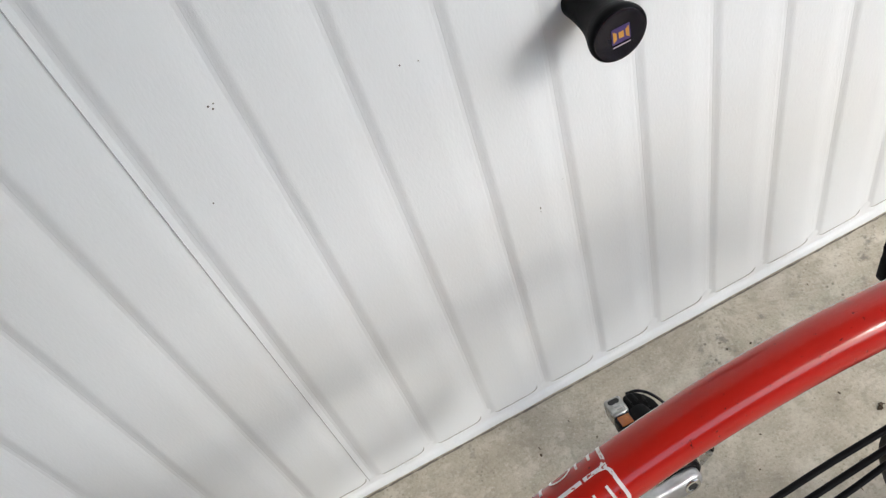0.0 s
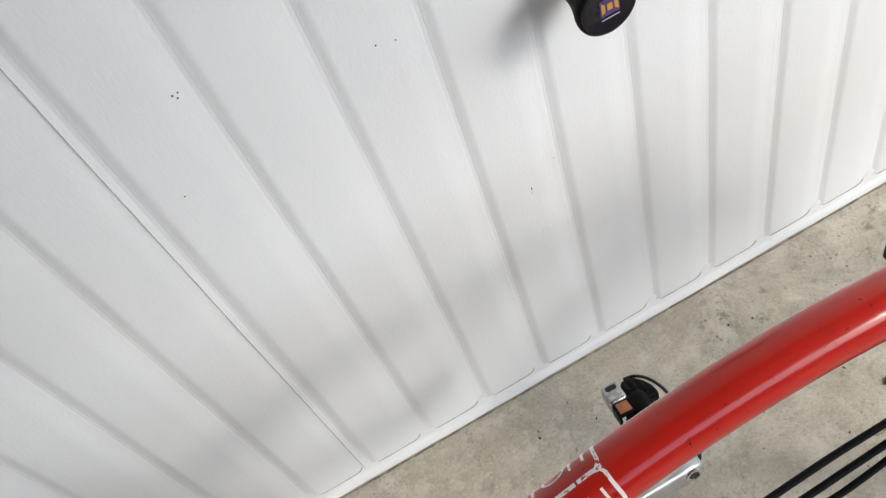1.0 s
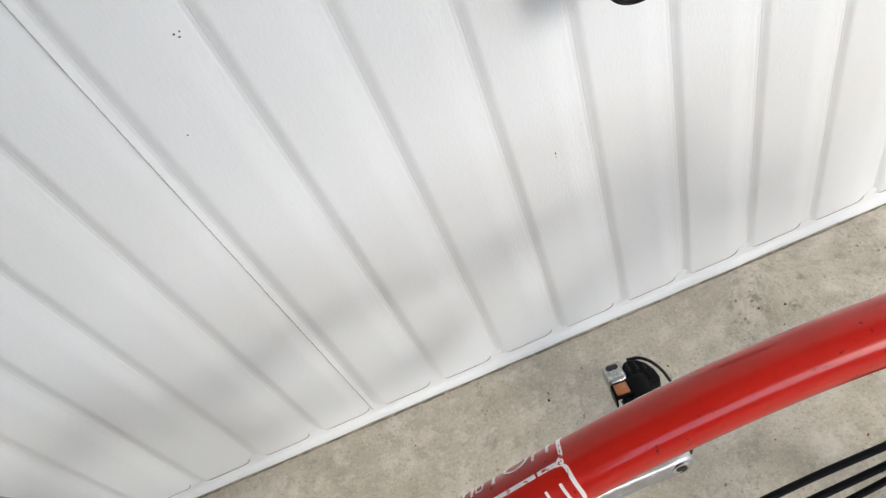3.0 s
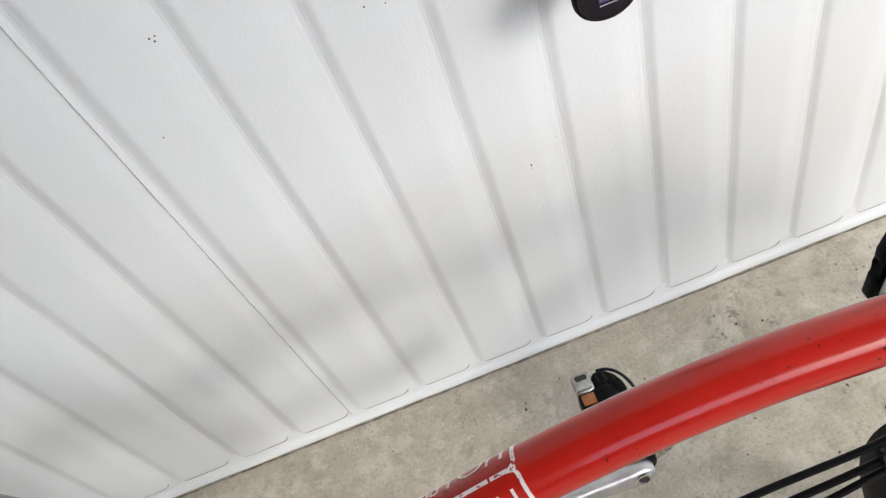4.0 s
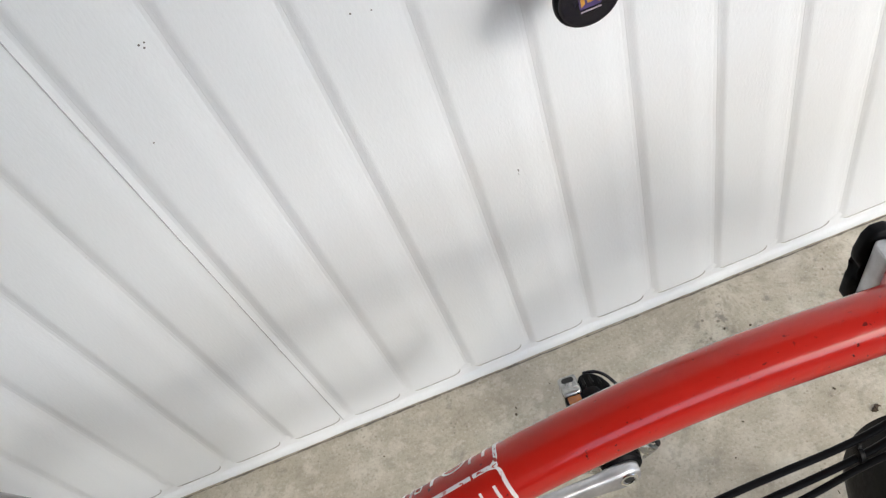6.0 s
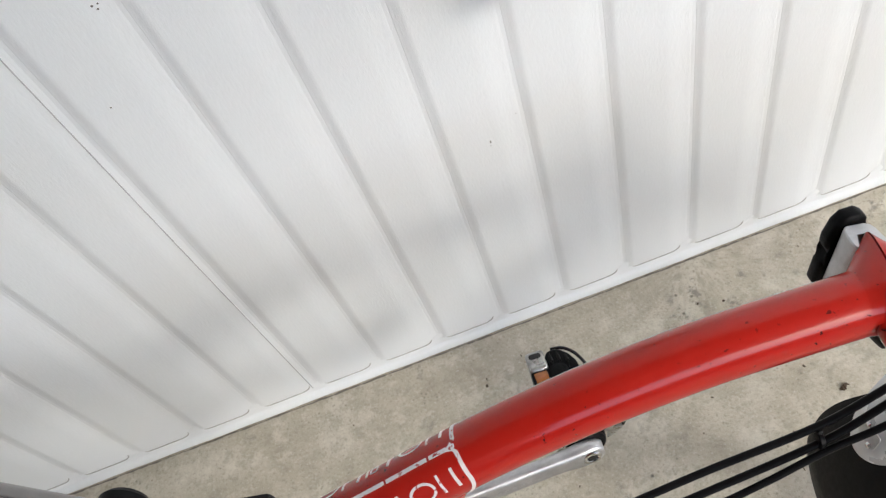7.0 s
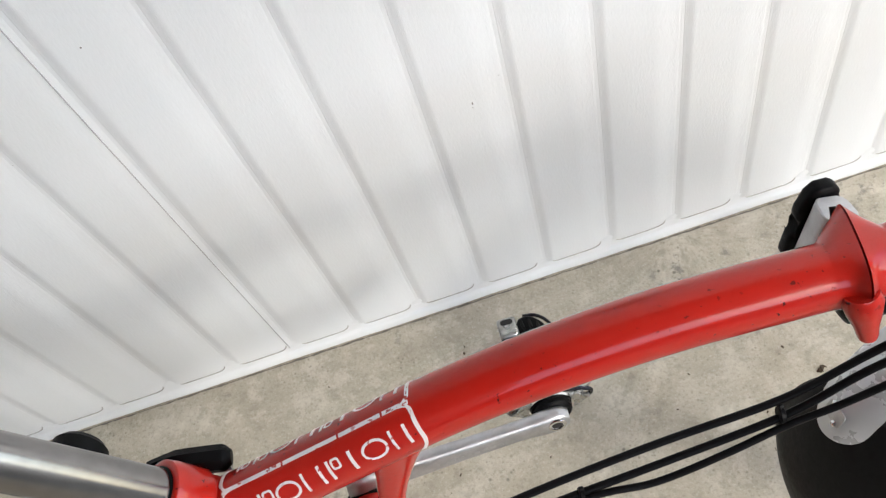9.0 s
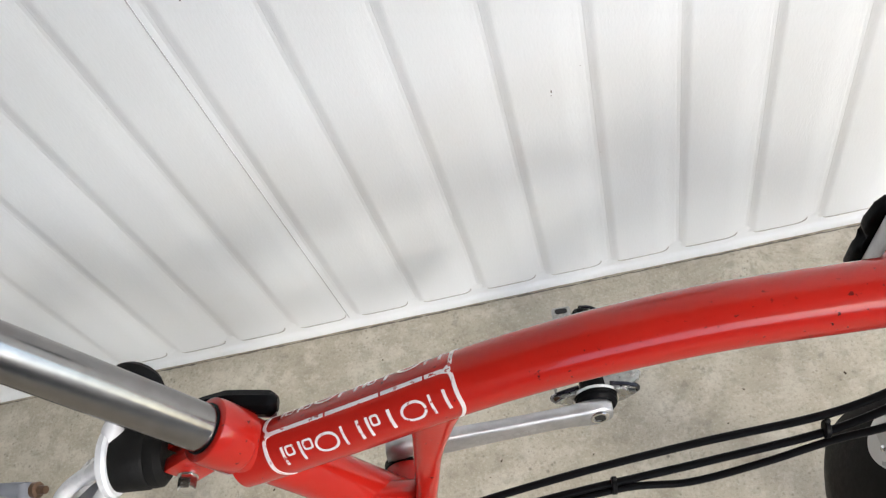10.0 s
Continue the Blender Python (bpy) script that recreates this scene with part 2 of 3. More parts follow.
join(bm, box((DOOR_X0 - 0.09, 0.0, DOOR_TOP + 0.09), (DOOR_X1 + 0.09, 0.24, 3.0)))
tagged(part("wall_garage", bm, RENDER_WALL), "pale rendered garage wall round the door", "wall", kind="structure")
bm = box((DOOR_X0 - 0.09, 0.004, -0.02), (DOOR_X0 - 0.012, 0.10, DOOR_TOP + 0.09), 0.003)
join(bm, box((DOOR_X1 + 0.012, 0.004, -0.02), (DOOR_X1 + 0.09, 0.10, DOOR_TOP + 0.09), 0.003))
join(bm, box((DOOR_X0 - 0.012, 0.004, DOOR_TOP + 0.012), (DOOR_X1 + 0.012, 0.10, DOOR_TOP + 0.09), 0.003))
tagged(part("trim", bm, DOOR), "white steel frame of the garage door", "door frame", kind="structure")
# Unseen wall behind the camera, added for dark reflections.
bm = box((-9, -5.2, -0.02), (9, -5.0, 1.8))
tagged(part("wall_unseen_back", bm, ADDED_WALL), "unseen dark grey-brown wall added across the forecourt for reflections", "wall", kind="structure")

# Added wall out of view, blocks skylight on the door's left.
bm = box((-1.62, -5.0, -0.02), (-1.37, -0.004, 3.4))
tagged(part("wall_unseen_side", bm, ADDED_WALL), "unseen dark grey-brown wall added to cut skylight from the left", "wall", kind="structure")
# Unseen overhang; its extent is set to shade the door's upper left.
bm = box((DOOR_X0 - 4.0, -2.5, 2.17), (1.40, -0.002, 2.37), 0.004)
tagged(part("ceiling_unseen", bm, SOFFIT), "unseen grey timber soffit above the door, sized to shade its upper left", "overhang", kind="structure")

# ---- the garage door ----
door = tagged(new("door_1"), "white ribbed steel up-and-over garage door, closed", "garage door", kind="structure")
part("sheet", box((DOOR_X0, DEPTH, 0.004), (DOOR_X1, DEPTH + 0.03, DOOR_TOP), 0.002), DOOR, door)


def rail():
    """Bottom rail: a rounded lip near the ground, a hollow above it, and webs that run up into the grooves between the panels."""
    rings = []
    step = PITCH / 18
    n = round((DOOR_X1 - DOOR_X0) / step)
    for i in range(n + 1):
        x = DOOR_X0 + (DOOR_X1 - DOOR_X0) * i / n
        u = (x - FIRST * PITCH) % PITCH          # place across one panel and the groove that follows it
        w = PITCH - GROOVE
        d = 0.0 if 0.009 < u < w - 0.012 else 1.0
        if w - 0.012 <= u < w + 0.004:
            d = (u - w + 0.012) / 0.016
        elif u <= 0.009:
            d = 1 - max(0.0, u - 0.002) / 0.007
        d = d * d * (3 - 2 * d)
        wob = 0.0003 * math.sin(x * 23) + 0.0002 * math.sin(x * 71)
        hollow = 0.0008 + 0.0006 * d
        prof = [(DEPTH + 0.02, -0.004), (-0.0005, -0.0045), (-0.0022, -0.0030), (-0.0026, 0.0040), (-0.0020, 0.0078), (-0.0004, 0.0104), (hollow, 0.0130), (hollow + 0.0002 * d, 0.0150),
                (0.0006 + d * (DEPTH * 0.35), FOOT - 0.0052 + 0.001 * d), (0.0010 + d * (DEPTH * 0.62), FOOT - 0.0028 + 0.005 * d), (0.0030 + d * (DEPTH - 0.0036), FOOT - 0.0020 + 0.012 * d), (DEPTH + 0.0008, FOOT - 0.0016 + 0.020 * d), (DEPTH + 0.02, FOOT - 0.001 + 0.020 * d)]
        rings.append([(x, y + wob, z) for y, z in prof])
    return loft(rings)


part("bottom_rail", rail(), DOOR, door)


def rib_mesh():
    """One raised panel: a long rounded rectangle, its one side steeper than the other, rising DEPTH over the sheet."""
    w, h = PITCH - GROOVE, DOOR_TOP - 0.07
    bm = bmesh.new()
    rings = []
    n = 11
    for k in range(n + 1):
        f = k / n
        y = DEPTH * (1 - f * f * (3 - 2 * f)) + (0.0005 if k == 0 else 0.0)
        left, right, end = -0.0052 + 0.0110 * f, -0.0102 + 0.0290 * f, -0.0006 + 0.0022 * f ** 1.5
        o = rounded(w - left - right, h - 2 * end, 0.0085 - 0.004 * f, 5)
        rings.append([(x + w / 2 + (left - right) / 2, y, z + h / 2 + FOOT) for x, z in o])
    loft(rings, caps=False, bm=bm)
    bm.verts.ensure_lookup_table()
    m = len(rings[0])
    bm.faces.new([bm.verts[len(rings) * m - m + i] for i in range(m)])
    return mesh_from(bm, "panel", DOOR)


RIB = rib_mesh()
for k in range(FIRST, LAST + 1):
    ob = new("panel", RIB)
    ob.parent = door
    ob.location.x = k * PITCH


def crease_mesh():
    """Painted shade and dirt in the fold under a panel and round its corner."""
    w = PITCH - GROOVE
    path = spline([(0.0012, 0.0026, FOOT + 0.0062), (0.0030, 0.0016, FOOT + 0.0022), (0.0065, 0.0006, FOOT - 0.0004), (0.0150, 0.0003, FOOT - 0.0008), (w / 2, 0.0003, FOOT - 0.0008),
                   (w - 0.020, 0.0004, FOOT - 0.0008), (w - 0.0130, 0.0003, FOOT - 0.0005), (w - 0.0080, 0.0006, FOOT + 0.0002), (w - 0.0036, 0.0010, FOOT + 0.0022), (w - 0.0014, 0.0013, FOOT + 0.0056), (w - 0.0010, 0.0014, FOOT + 0.0085)], 5)
    n = len(path)
    ends = [abs(2 * i / (n - 1) - 1) for i in range(n)]
    return mesh_from(sweep(path, [0.00060 + 0.0003 * math.exp(-((e - 0.72) / 0.14) ** 2) - 0.0003 * max(0.0, (e - 0.85) / 0.15) for e in ends], 6), "crease", CREASE)


CREASE_LINE = crease_mesh()
for k in range(FIRST, LAST + 1):
    ob = new("crease", CREASE_LINE)
    ob.parent = door
    ob.location.x = k * PITCH
for x in (-6 * PITCH - GROOVE + 0.0012, 5 * PITCH - GROOVE + 0.0012):
    part("seam", box((x, DEPTH * 0.30, FOOT), (x + 0.0009, DEPTH + 0.001, DOOR_TOP - 0.04)), SEAM, door, "thin dark joint between two door sheets")

def speck(x, z, w, h):
    """A fleck of dirt stuck to the door."""
    b = slab([(x + p, -0.0001, z + q) for p, q in rounded(w, h, min(w, h) * 0.45, 3)], (0, 0, 0), (0, -0.0003, 0))
    part("dirt_speck", b, SPECK, door, "small dark speck of dirt")


for x, z, w, h in ((-0.2024, 0.3478, 0.0011, 0.0034), (-0.2030, 0.3425, 0.0009, 0.0009), (-0.4262, 0.6250, 0.0017, 0.0017), (-0.4220, 0.6254, 0.0013, 0.0013), (-0.4240, 0.6215, 0.0016, 0.0016),
                   (-0.2868, 0.5820, 0.0013, 0.0016), (-0.2718, 0.5780, 0.0012, 0.0012), (-0.4618, 0.5430, 0.0014, 0.0012)):
    speck(x, z, w, h)

KX, KZ = -0.1312, 0.5617


def knob():
    prof = [(0.0, 0.0174), (-0.001, 0.0176), (-0.003, 0.0172), (-0.012, 0.0168), (-0.022, 0.0169), (-0.032, 0.0178), (-0.040, 0.0196), (-0.047, 0.0220),
            (-0.052, 0.0240), (-0.0555, 0.0248), (-0.0578, 0.0246), (-0.0590, 0.0236)]
    return turned(prof, (KX, 0.0005, KZ), (0, 1, 0), 48)


knob_ob = part("door_knob", knob(), BLACK_PLASTIC, door, "black flared plastic turning knob")
part("knob_face", turned([(-0.0585, 0.0228), (-0.0598, 0.0222), (-0.0602, 0.0205), (-0.0598, 0.019)], (KX, 0.0005, KZ), (0, 1, 0), 48), BLACK_GLOSS, knob_ob, "glossy black round face")


def badge_plate(w, h, y, cx=0.0, cz=0.0, th=0.0005):
    return slab([(KX + 0.0005 + cx + x, y, KZ + 0.001 + cz + z) for x, z in rounded(w, h, min(w, h) * 0.06, 2)], (0, 0, 0), (0, -th, 0))


part("badge", badge_plate(0.0160, 0.0145, -0.0592), VIOLET, knob_ob, "small violet square badge")
bm = bmesh.new()
for s in (-1, 1):
    join(bm, slab([(KX + 0.0005 + s * 0.0068, -0.0597, KZ + 0.001 + 0.0052), (KX + 0.0005 + s * 0.0040, -0.0597, KZ + 0.001 + 0.0030),
                   (KX + 0.0005 + s * 0.0040, -0.0597, KZ + 0.001 - 0.0030), (KX + 0.0005 + s * 0.0068, -0.0597, KZ + 0.001 - 0.0052)], (0, 0, 0), (0, -0.0004, 0)))
join(bm, badge_plate(0.0042, 0.0056, -0.0597, th=0.0004))
part("badge_print", bm, GOLD, knob_ob, "gold plain shapes on the badge", smooth=False)
part("badge_bar", badge_plate(0.0150, 0.0010, -0.0597, cz=-0.0096, th=0.0003), PALE, knob_ob, "pale bar under the badge")

LX, LZ = -0.1311, 0.6186


def lock_outline(r, w, drop, n=20):
    """Keyhole-shaped outline: a disc above a narrow tongue."""
    a0 = math.asin(w / r)
    pts = [(r * math.sin(a), r * math.cos(a)) for a in (-(math.pi - a0) + 2 * (math.pi - a0) * k / n for k in range(n + 1))]
    tongue = [(w * math.cos(b), -drop + w * math.sin(b)) for b in (0 - math.pi * k / 8 for k in range(9))]
    return pts + tongue


lock = part("lock_cylinder", slab([(LX + x, 0.001, LZ + z) for x, z in lock_outline(0.0088, 0.0050, 0.0205)], (0, 0, 0), (0, -0.0052, 0), 0.0006), BRONZE, door,
            "tarnished brown profile lock cylinder")
part("core", turned([(0, 0.0066), (0.0010, 0.0066), (0.0014, 0.0060)], (LX, -0.0040, LZ), (0, -1, 0), 28), BRASS_CORE, lock, "worn round core with a key slot")
bm = box((LX - 0.0008, -0.0058, LZ - 0.0045), (LX + 0.0008, -0.0052, LZ + 0.0038))
join(bm, box((LX - 0.0022, -0.0058, LZ - 0.0008), (LX + 0.0022, -0.0052, LZ + 0.0006)))
part("key_slot", bm, DARK, lock, "dark narrow key slot", smooth=False)
bm = box((LX - 0.0022, -0.0046, LZ - 0.0185), (LX - 0.0006, -0.0043, LZ - 0.0160))
join(bm, box((LX + 0.0004, -0.0046, LZ - 0.0185), (LX + 0.0022, -0.0043, LZ - 0.0160)))
part("stamp", bm, ALLOY_DULL, lock, "two small stamped bars", smooth=False)

# ---- the bicycle ----
bike = tagged(new("bicycle"), "red folding bicycle with white rear frame, leaning towards the garage door", "bicycle")
bike.matrix_basis = pose(-0.0014, -0.3954, 0, -10, 0, -1.05)
TUBE_R = 0.0198
AXIS = spline([(-0.462, 0, 0.420), (-0.430, 0, 0.427), (-0.362, 0, 0.4458), (-0.297, 0, 0.4643), (-0.242, 0, 0.4750), (-0.195, 0, 0.4802), (-0.150, 0, 0.4820),
               (-0.108, 0, 0.4803), (-0.0795, 0, 0.4782)], 8)
tube = part("main_tube", sweep(AXIS, TUBE_R, 40), RED, bike, "thick curved glossy red tube with small chips")


def on_tube(x, phi, lift=0.0):
    """A place on the main tube's skin: x along it, phi degrees from its top (negative: towards the side away from the door)."""
    for a, b in zip(AXIS, AXIS[1:]):
        if x <= b.x:
            break
    f = (x - a.x) / (b.x - a.x)
    p = a.lerp(b, f)
    d = (b - a).normalized()
    up = Vector((0, 1, 0)).cross(d) * -1
    if up.z < 0:
        up = -up
    return p + (TUBE_R + lift) * (math.cos(radians(phi)) * up + math.sin(radians(phi)) * Vector((0, 1, 0)))


def skin_strip(rows, lift=0.0004):
    """A thin printed film on the main tube: rows of ((x, phi), (x, phi)) for its two borders."""
    bm = bmesh.new()
    prev = None
    for a, b in rows:
        quad = [bm.verts.new(on_tube(*a, lift)), bm.verts.new(on_tube(*b, lift)), bm.verts.new(on_tube(*b, -0.0005)), bm.verts.new(on_tube(*a, -0.0005))]
        if prev:
            for i in range(4):
                j = (i + 1) % 4
                bm.faces.new((prev[i], prev[j], quad[j], quad[i]))
        else:
            bm.faces.new(quad[::-1])
        prev = quad
    bm.faces.new(prev)
    return bm


TEE_X, END_X, TOP = -0.2995, -0.4330, -6.0
LINE = 0.0025
DEG = math.degrees(LINE / TUBE_R)
# the line along the top, broken by wear, and the two rings with their rounded shoulders
xs = [END_X + (TEE_X - END_X) * k / 80 for k in range(81)]
for lo, hi in ((0, 27), (28, 51), (52, 69), (70, 80)):
    part("decal_line", skin_strip([((x, TOP - DEG / 2), (x, TOP + DEG / 2)) for x in xs[lo:hi + 1]]), DECAL, tube, "worn white line along the tube", smooth=False)


def ring_rows(x, sign, phi0, phi1, n=24):
    rows = []
    for k in range(n + 1):
        phi = phi0 + (phi1 - phi0) * k / n
        d = abs(phi - TOP)
        bend = sign * (0.006 * max(0, (d - 62) / 40) ** 2) + sign * 0.0035 * math.exp(-(d / 7.0) ** 2)
        rows.append(((x + bend - LINE / 2, phi), (x + bend + LINE / 2, phi)))
    return rows


for x, s in ((TEE_X, -1), (END_X, 1)):
    part("decal_ring", skin_strip(ring_rows(x, s, -112, 100, 48)), DECAL, tube, "white ring line round the tube", smooth=False)
    part("decal_corner", skin_strip([((x + s * 0.0075 * (1 - k / 6) ** 2 - s * 0.0002, TOP - DEG * 0.5 - 9 * (k / 6)), (x + s * 0.0006, TOP - DEG * 0.5 - 9 * (k / 6) - 0.01)) for k in range(7)]), DECAL, tube,
         "white corner fillet of the line", smooth=False)


def frame_shape(x0, x1, p0, p1, t):
    """A plain hollow oblong printed on the tube, of stroke t metres."""
    tp = math.degrees(t / TUBE_R)
    cx, cp, w, h = (x0 + x1) / 2, (p0 + p1) / 2, x1 - x0, p1 - p0
    n = 40
    rows = []
    for k in range(n + 1):
        a = 2 * math.pi * k / n
        c, s = math.cos(a), math.sin(a)
        e = 0.95 if w > 0.016 else 0.5
        ox, op = math.copysign(abs(c) ** e, c), math.copysign(abs(s) ** e, s)
        rows.append(((cx + ox * w / 2, cp + op * h / 2), (cx + ox * (w / 2 - t), cp + op * (abs(h) / 2 - tp) * (1 if h > 0 else -1))))
    bm = bmesh.new()
    outer = [bm.verts.new(on_tube(*r[0], 0.0004)) for r in rows[:-1]]
    inner = [bm.verts.new(on_tube(*r[1], 0.0004)) for r in rows[:-1]]
    m = len(outer)
    for i in range(m):
        j = (i + 1) % m
        bm.faces.new((outer[i], outer[j], inner[j], inner[i]))
    return bm


def bar_shape(x, p0, p1, t, lean=0.0):
    """A plain bar printed across the tube, of width t, from p0 to p1 degrees."""
    n = 8
    rows = [((x + lean * (k / n - 0.5) - t / 2, p0 + (p1 - p0) * k / n), (x + lean * (k / n - 0.5) + t / 2, p0 + (p1 - p0) * k / n)) for k in range(n + 1)]
    return skin_strip(rows)


# each printed mark: its width and the plain shapes that make it up
MARKS = ((0.0120, "bar half"), (0.0125, "bar half"), (0.0170, "ring"), (0.0165, "two"), (0.0115, "bar half"), (0.0120, "one"), (0.0170, "ring"), (0.0145, "two"))
STROKE = 0.0017
for side in (-1, 1):
    x = END_X + 0.0085
    lo, hi = TOP + side * 31, TOP + side * 69
    for w, what in MARKS:
        shapes = []
        if what == "ring":
            shapes.append(frame_shape(x, x + w, lo, hi, STROKE))
        elif what == "bar half":
            shapes += [bar_shape(x + 0.003, lo, hi, STROKE), frame_shape(x + 0.0052, x + w, lo, lo + (hi - lo) * 0.55, STROKE * 0.8)]
        elif what == "two":
            shapes += [bar_shape(x + 0.0025, lo, hi, STROKE * 0.9), bar_shape(x + w - 0.0025, lo, hi, STROKE * 1.1)]
        else:
            shapes.append(bar_shape(x + w / 2, lo, hi, STROKE * 1.2))
        for b in shapes:
            part("printed_mark", b, DECAL, tube, "plain white printed shape", smooth=False)
        x += w + 0.0010


# hinge in the middle of the frame
def hinge_half(x_tube, x_face, name):
    rings = []
    n = 40
    for f in (0.0, 0.30, 0.52, 0.60, 0.61, 0.68, 0.76, 0.83, 0.89, 0.94, 0.975, 1.0):
        x = x_tube + (x_face - x_tube) * f
        zc = (0.4783 if x_tube < x_face else 0.4770) + (0.4755 - (0.4783 if x_tube < x_face else 0.4770)) * f
        far, near = max(0.0, (f - 0.60) / 0.40), f ** 8
        ring = []
        for i in range(n):
            a = 2 * math.pi * i / n
            c, s = math.cos(a), math.sin(a)
            k = far if c > 0 else near
            y = math.copysign(abs(c) ** (1 - 0.35 * k), c) * (TUBE_R + k * (0.0185 if c > 0 else 0.0085))
            taper = 1 - 0.12 * far * max(0.0, c) ** 1.1 - 0.20 * near * max(0.0, -c) ** 2
            z = zc + math.copysign(abs(s) ** (1 - 0.6 * k), s) * (TUBE_R + 0.004 * far) * taper
            ring.append((x + 0.20 * y * f, y, z))
        rings.append(ring)
    return part(name, loft(rings), RED, bike, "red flared hinge casting")


hinge_half(-0.0800, -0.0368, "rear_hinge_plate")
hinge_half(0.008, -0.0356, "front_hinge_plate")
part("front_tube", sweep(spline([(0.007, 0, 0.4770), (0.09, 0, 0.4700), (0.20, 0, 0.4650)], 5), TUBE_R * 0.98, 28), RED, bike, "short red front tube ahead of the hinge")
part("hinge_pin", turned([(0, 0.0030), (0.0012, 0.0050), (0.004, 0.0060), (0.012, 0.0072), (0.022, 0.0100), (0.030, 0.0115), (0.036, 0.0095)], (-0.0405, -0.0300, 0.4475), (-0.10, 0.28, 1), 20), RED, bike, "red hinge pin barrel")
part("cable_guide", turned([(0, 0.006), (0.003, 0.012), (0.026, 0.013), (0.032, 0.008)], (-0.046, -0.004, 0.4480), (1, 0, 0.02), 18), BLACK_PLASTIC, bike, "dark cable guide under the tube")
# aluminium clamp with its black lever
clamp_profile = [(-0.0410, 0.031), (-0.0399, 0.0275), (-0.0383, 0.0265), (-0.0371, 0.0285), (-0.0364, 0.0320), (-0.0347, 0.0385), (-0.0263, 0.0385), (-0.0246, 0.0320), (-0.0238, 0.0285), (-0.0221, 0.0265), (-0.0200, 0.0275), (-0.0183, 0.031), (-0.0193, 0.041), (-0.0211, 0.0445), (-0.0242, 0.0465), (-0.0364, 0.0465), (-0.0389, 0.0445), (-0.0402, 0.041)]
CL = Matrix.Translation((-0.0260, 0, 0.462)) @ Matrix.Rotation(radians(14), 4, "Y") @ Matrix.Translation((0.020, 0, -0.478))
clamp = part("hinge_clamp", move(slab([(x, y, 0.456) for x, y in clamp_profile], (0, 0, 0.456), (0, 0, 0.502), 0.0009, 1), CL), ALLOY_DULL, bike, "bare aluminium hinge clamp")
lev = [(-0.0080, 0.000), (-0.0135, 0.005), (-0.0140, 0.012), (-0.0120, 0.024), (-0.0075, 0.0305), (0.0020, 0.0320), (0.0085, 0.028), (0.0095, 0.021), (0.0085, -0.027),
       (0.0045, -0.033), (-0.0060, -0.034), (-0.0125, -0.028), (-0.0130, -0.010), (-0.0085, -0.002)]
b = slab([(-0.0290 + x, 0.0475, 0.476 + z) for x, z in lev], (0, 0, 0), (0, 0.0105, 0), 0.0034, 3)
part("clamp_lever", move(b, CL), BLACK_PLASTIC, clamp, "black plastic clamp lever")

# seat tube, collar and post
SD = Vector((-0.47, -0.05, 0.883)).normalized()
S0 = Vector((-0.4715, 0, 0.4630))


def seat_at(h):
    return S0 + SD * h


part("seat_tube", sweep([seat_at(h) for h in (-0.185, -0.10, -0.04, -0.002)], 0.0192, 28), RED, bike)
b = turned([(-0.030, 0.0198), (-0.027, 0.0220), (-0.006, 0.0222), (-0.001, 0.0215), (0.0, 0.0202), (0.0, 0.0165), (-0.010, 0.0165)], S0, SD, 40)
collar = part("seat_collar", b, RED, bike, "red seat clamp collar")
b = box((-0.044, -0.0135, -0.0270), (-0.012, -0.0030, -0.0010), 0.003)
join(b, box((-0.044, 0.0030, -0.0270), (-0.012, 0.0135, -0.0010), 0.003))
turn = Vector((0, 1, 0)).cross(SD).normalized()
basis = Matrix((turn, SD.cross(turn), SD)).transposed().to_4x4()
part("clamp_ear", move(b, Matrix.Translation(S0) @ basis), RED, collar, "red split clamp ears")


def local(x, y, z):
    return Matrix.Translation(S0) @ basis @ Vector((x, y, z))


bolt = turned([(0, 0.0070), (0.0015, 0.0070), (0.0018, 0.0055), (0.0024, 0.0055)], local(-0.036, -0.0132, -0.016), (0, -1, 0), 24)
part("clamp_washer", bolt, CHROME, collar, "bright washer")
part("clamp_bolt", turned([(0, 0.0062), (0.0075, 0.0062), (0.0090, 0.0050), (0.0090, 0.002)], local(-0.036, -0.0155, -0.016), (0, -1, 0), 6), CHROME, collar, "bright hexagon bolt")
part("shim", turned([(-0.004, 0.0168), (0.0012, 0.0170), (0.0014, 0.0158), (-0.004, 0.0158)], S0, SD, 36), BLACK_PLASTIC, bike, "thin black sleeve at the seat post")
part("seat_post", sweep([seat_at(h) for h in (-0.10, 0.10, 0.30, 0.56)], 0.01588, 48), STEEL, bike, "long polished steel seat post")
lever_path = spline([(-0.4850, 0.0272, 0.4500), (-0.4720, 0.0280, 0.4470), (-0.4600, 0.0280, 0.4440), (-0.4470, 0.0276, 0.4405), (-0.4335, 0.0268, 0.4370)], 5)
lv = part("quick_release_lever", sweep(lever_path, [0.006 + 0.0042 * min(1, i / 7) - (0.0015 if i == 19 else 0.0045 if i == 20 else 0) for i in range(21)], 8, (1.0, 0.85)), BLACK_PLASTIC, bike, "black quick release lever")
part("lever_base", sweep([Vector(p) - Vector((0, 0.003, 0.0070)) for p in lever_path[9:20]], 0.0042, 10, (1.2, 0.7)), ALLOY_DULL, lv, "silver underside of the lever")
part("cam", turned([(0, 0.0060), (0.002, 0.0085), (0.010, 0.0085), (0.012, 0.0060)], (-0.4990, 0.0155, 0.4600), (0, 1, 0), 20), BLACK_PLASTIC, bike, "dark cam of the quick release")

# rubber suspension block and white rear frame
SB0, SB1 = Vector((-0.5085, 0, 0.4380)), Vector((-0.5420, 0, 0.4430))
ax = SB1 - SB0
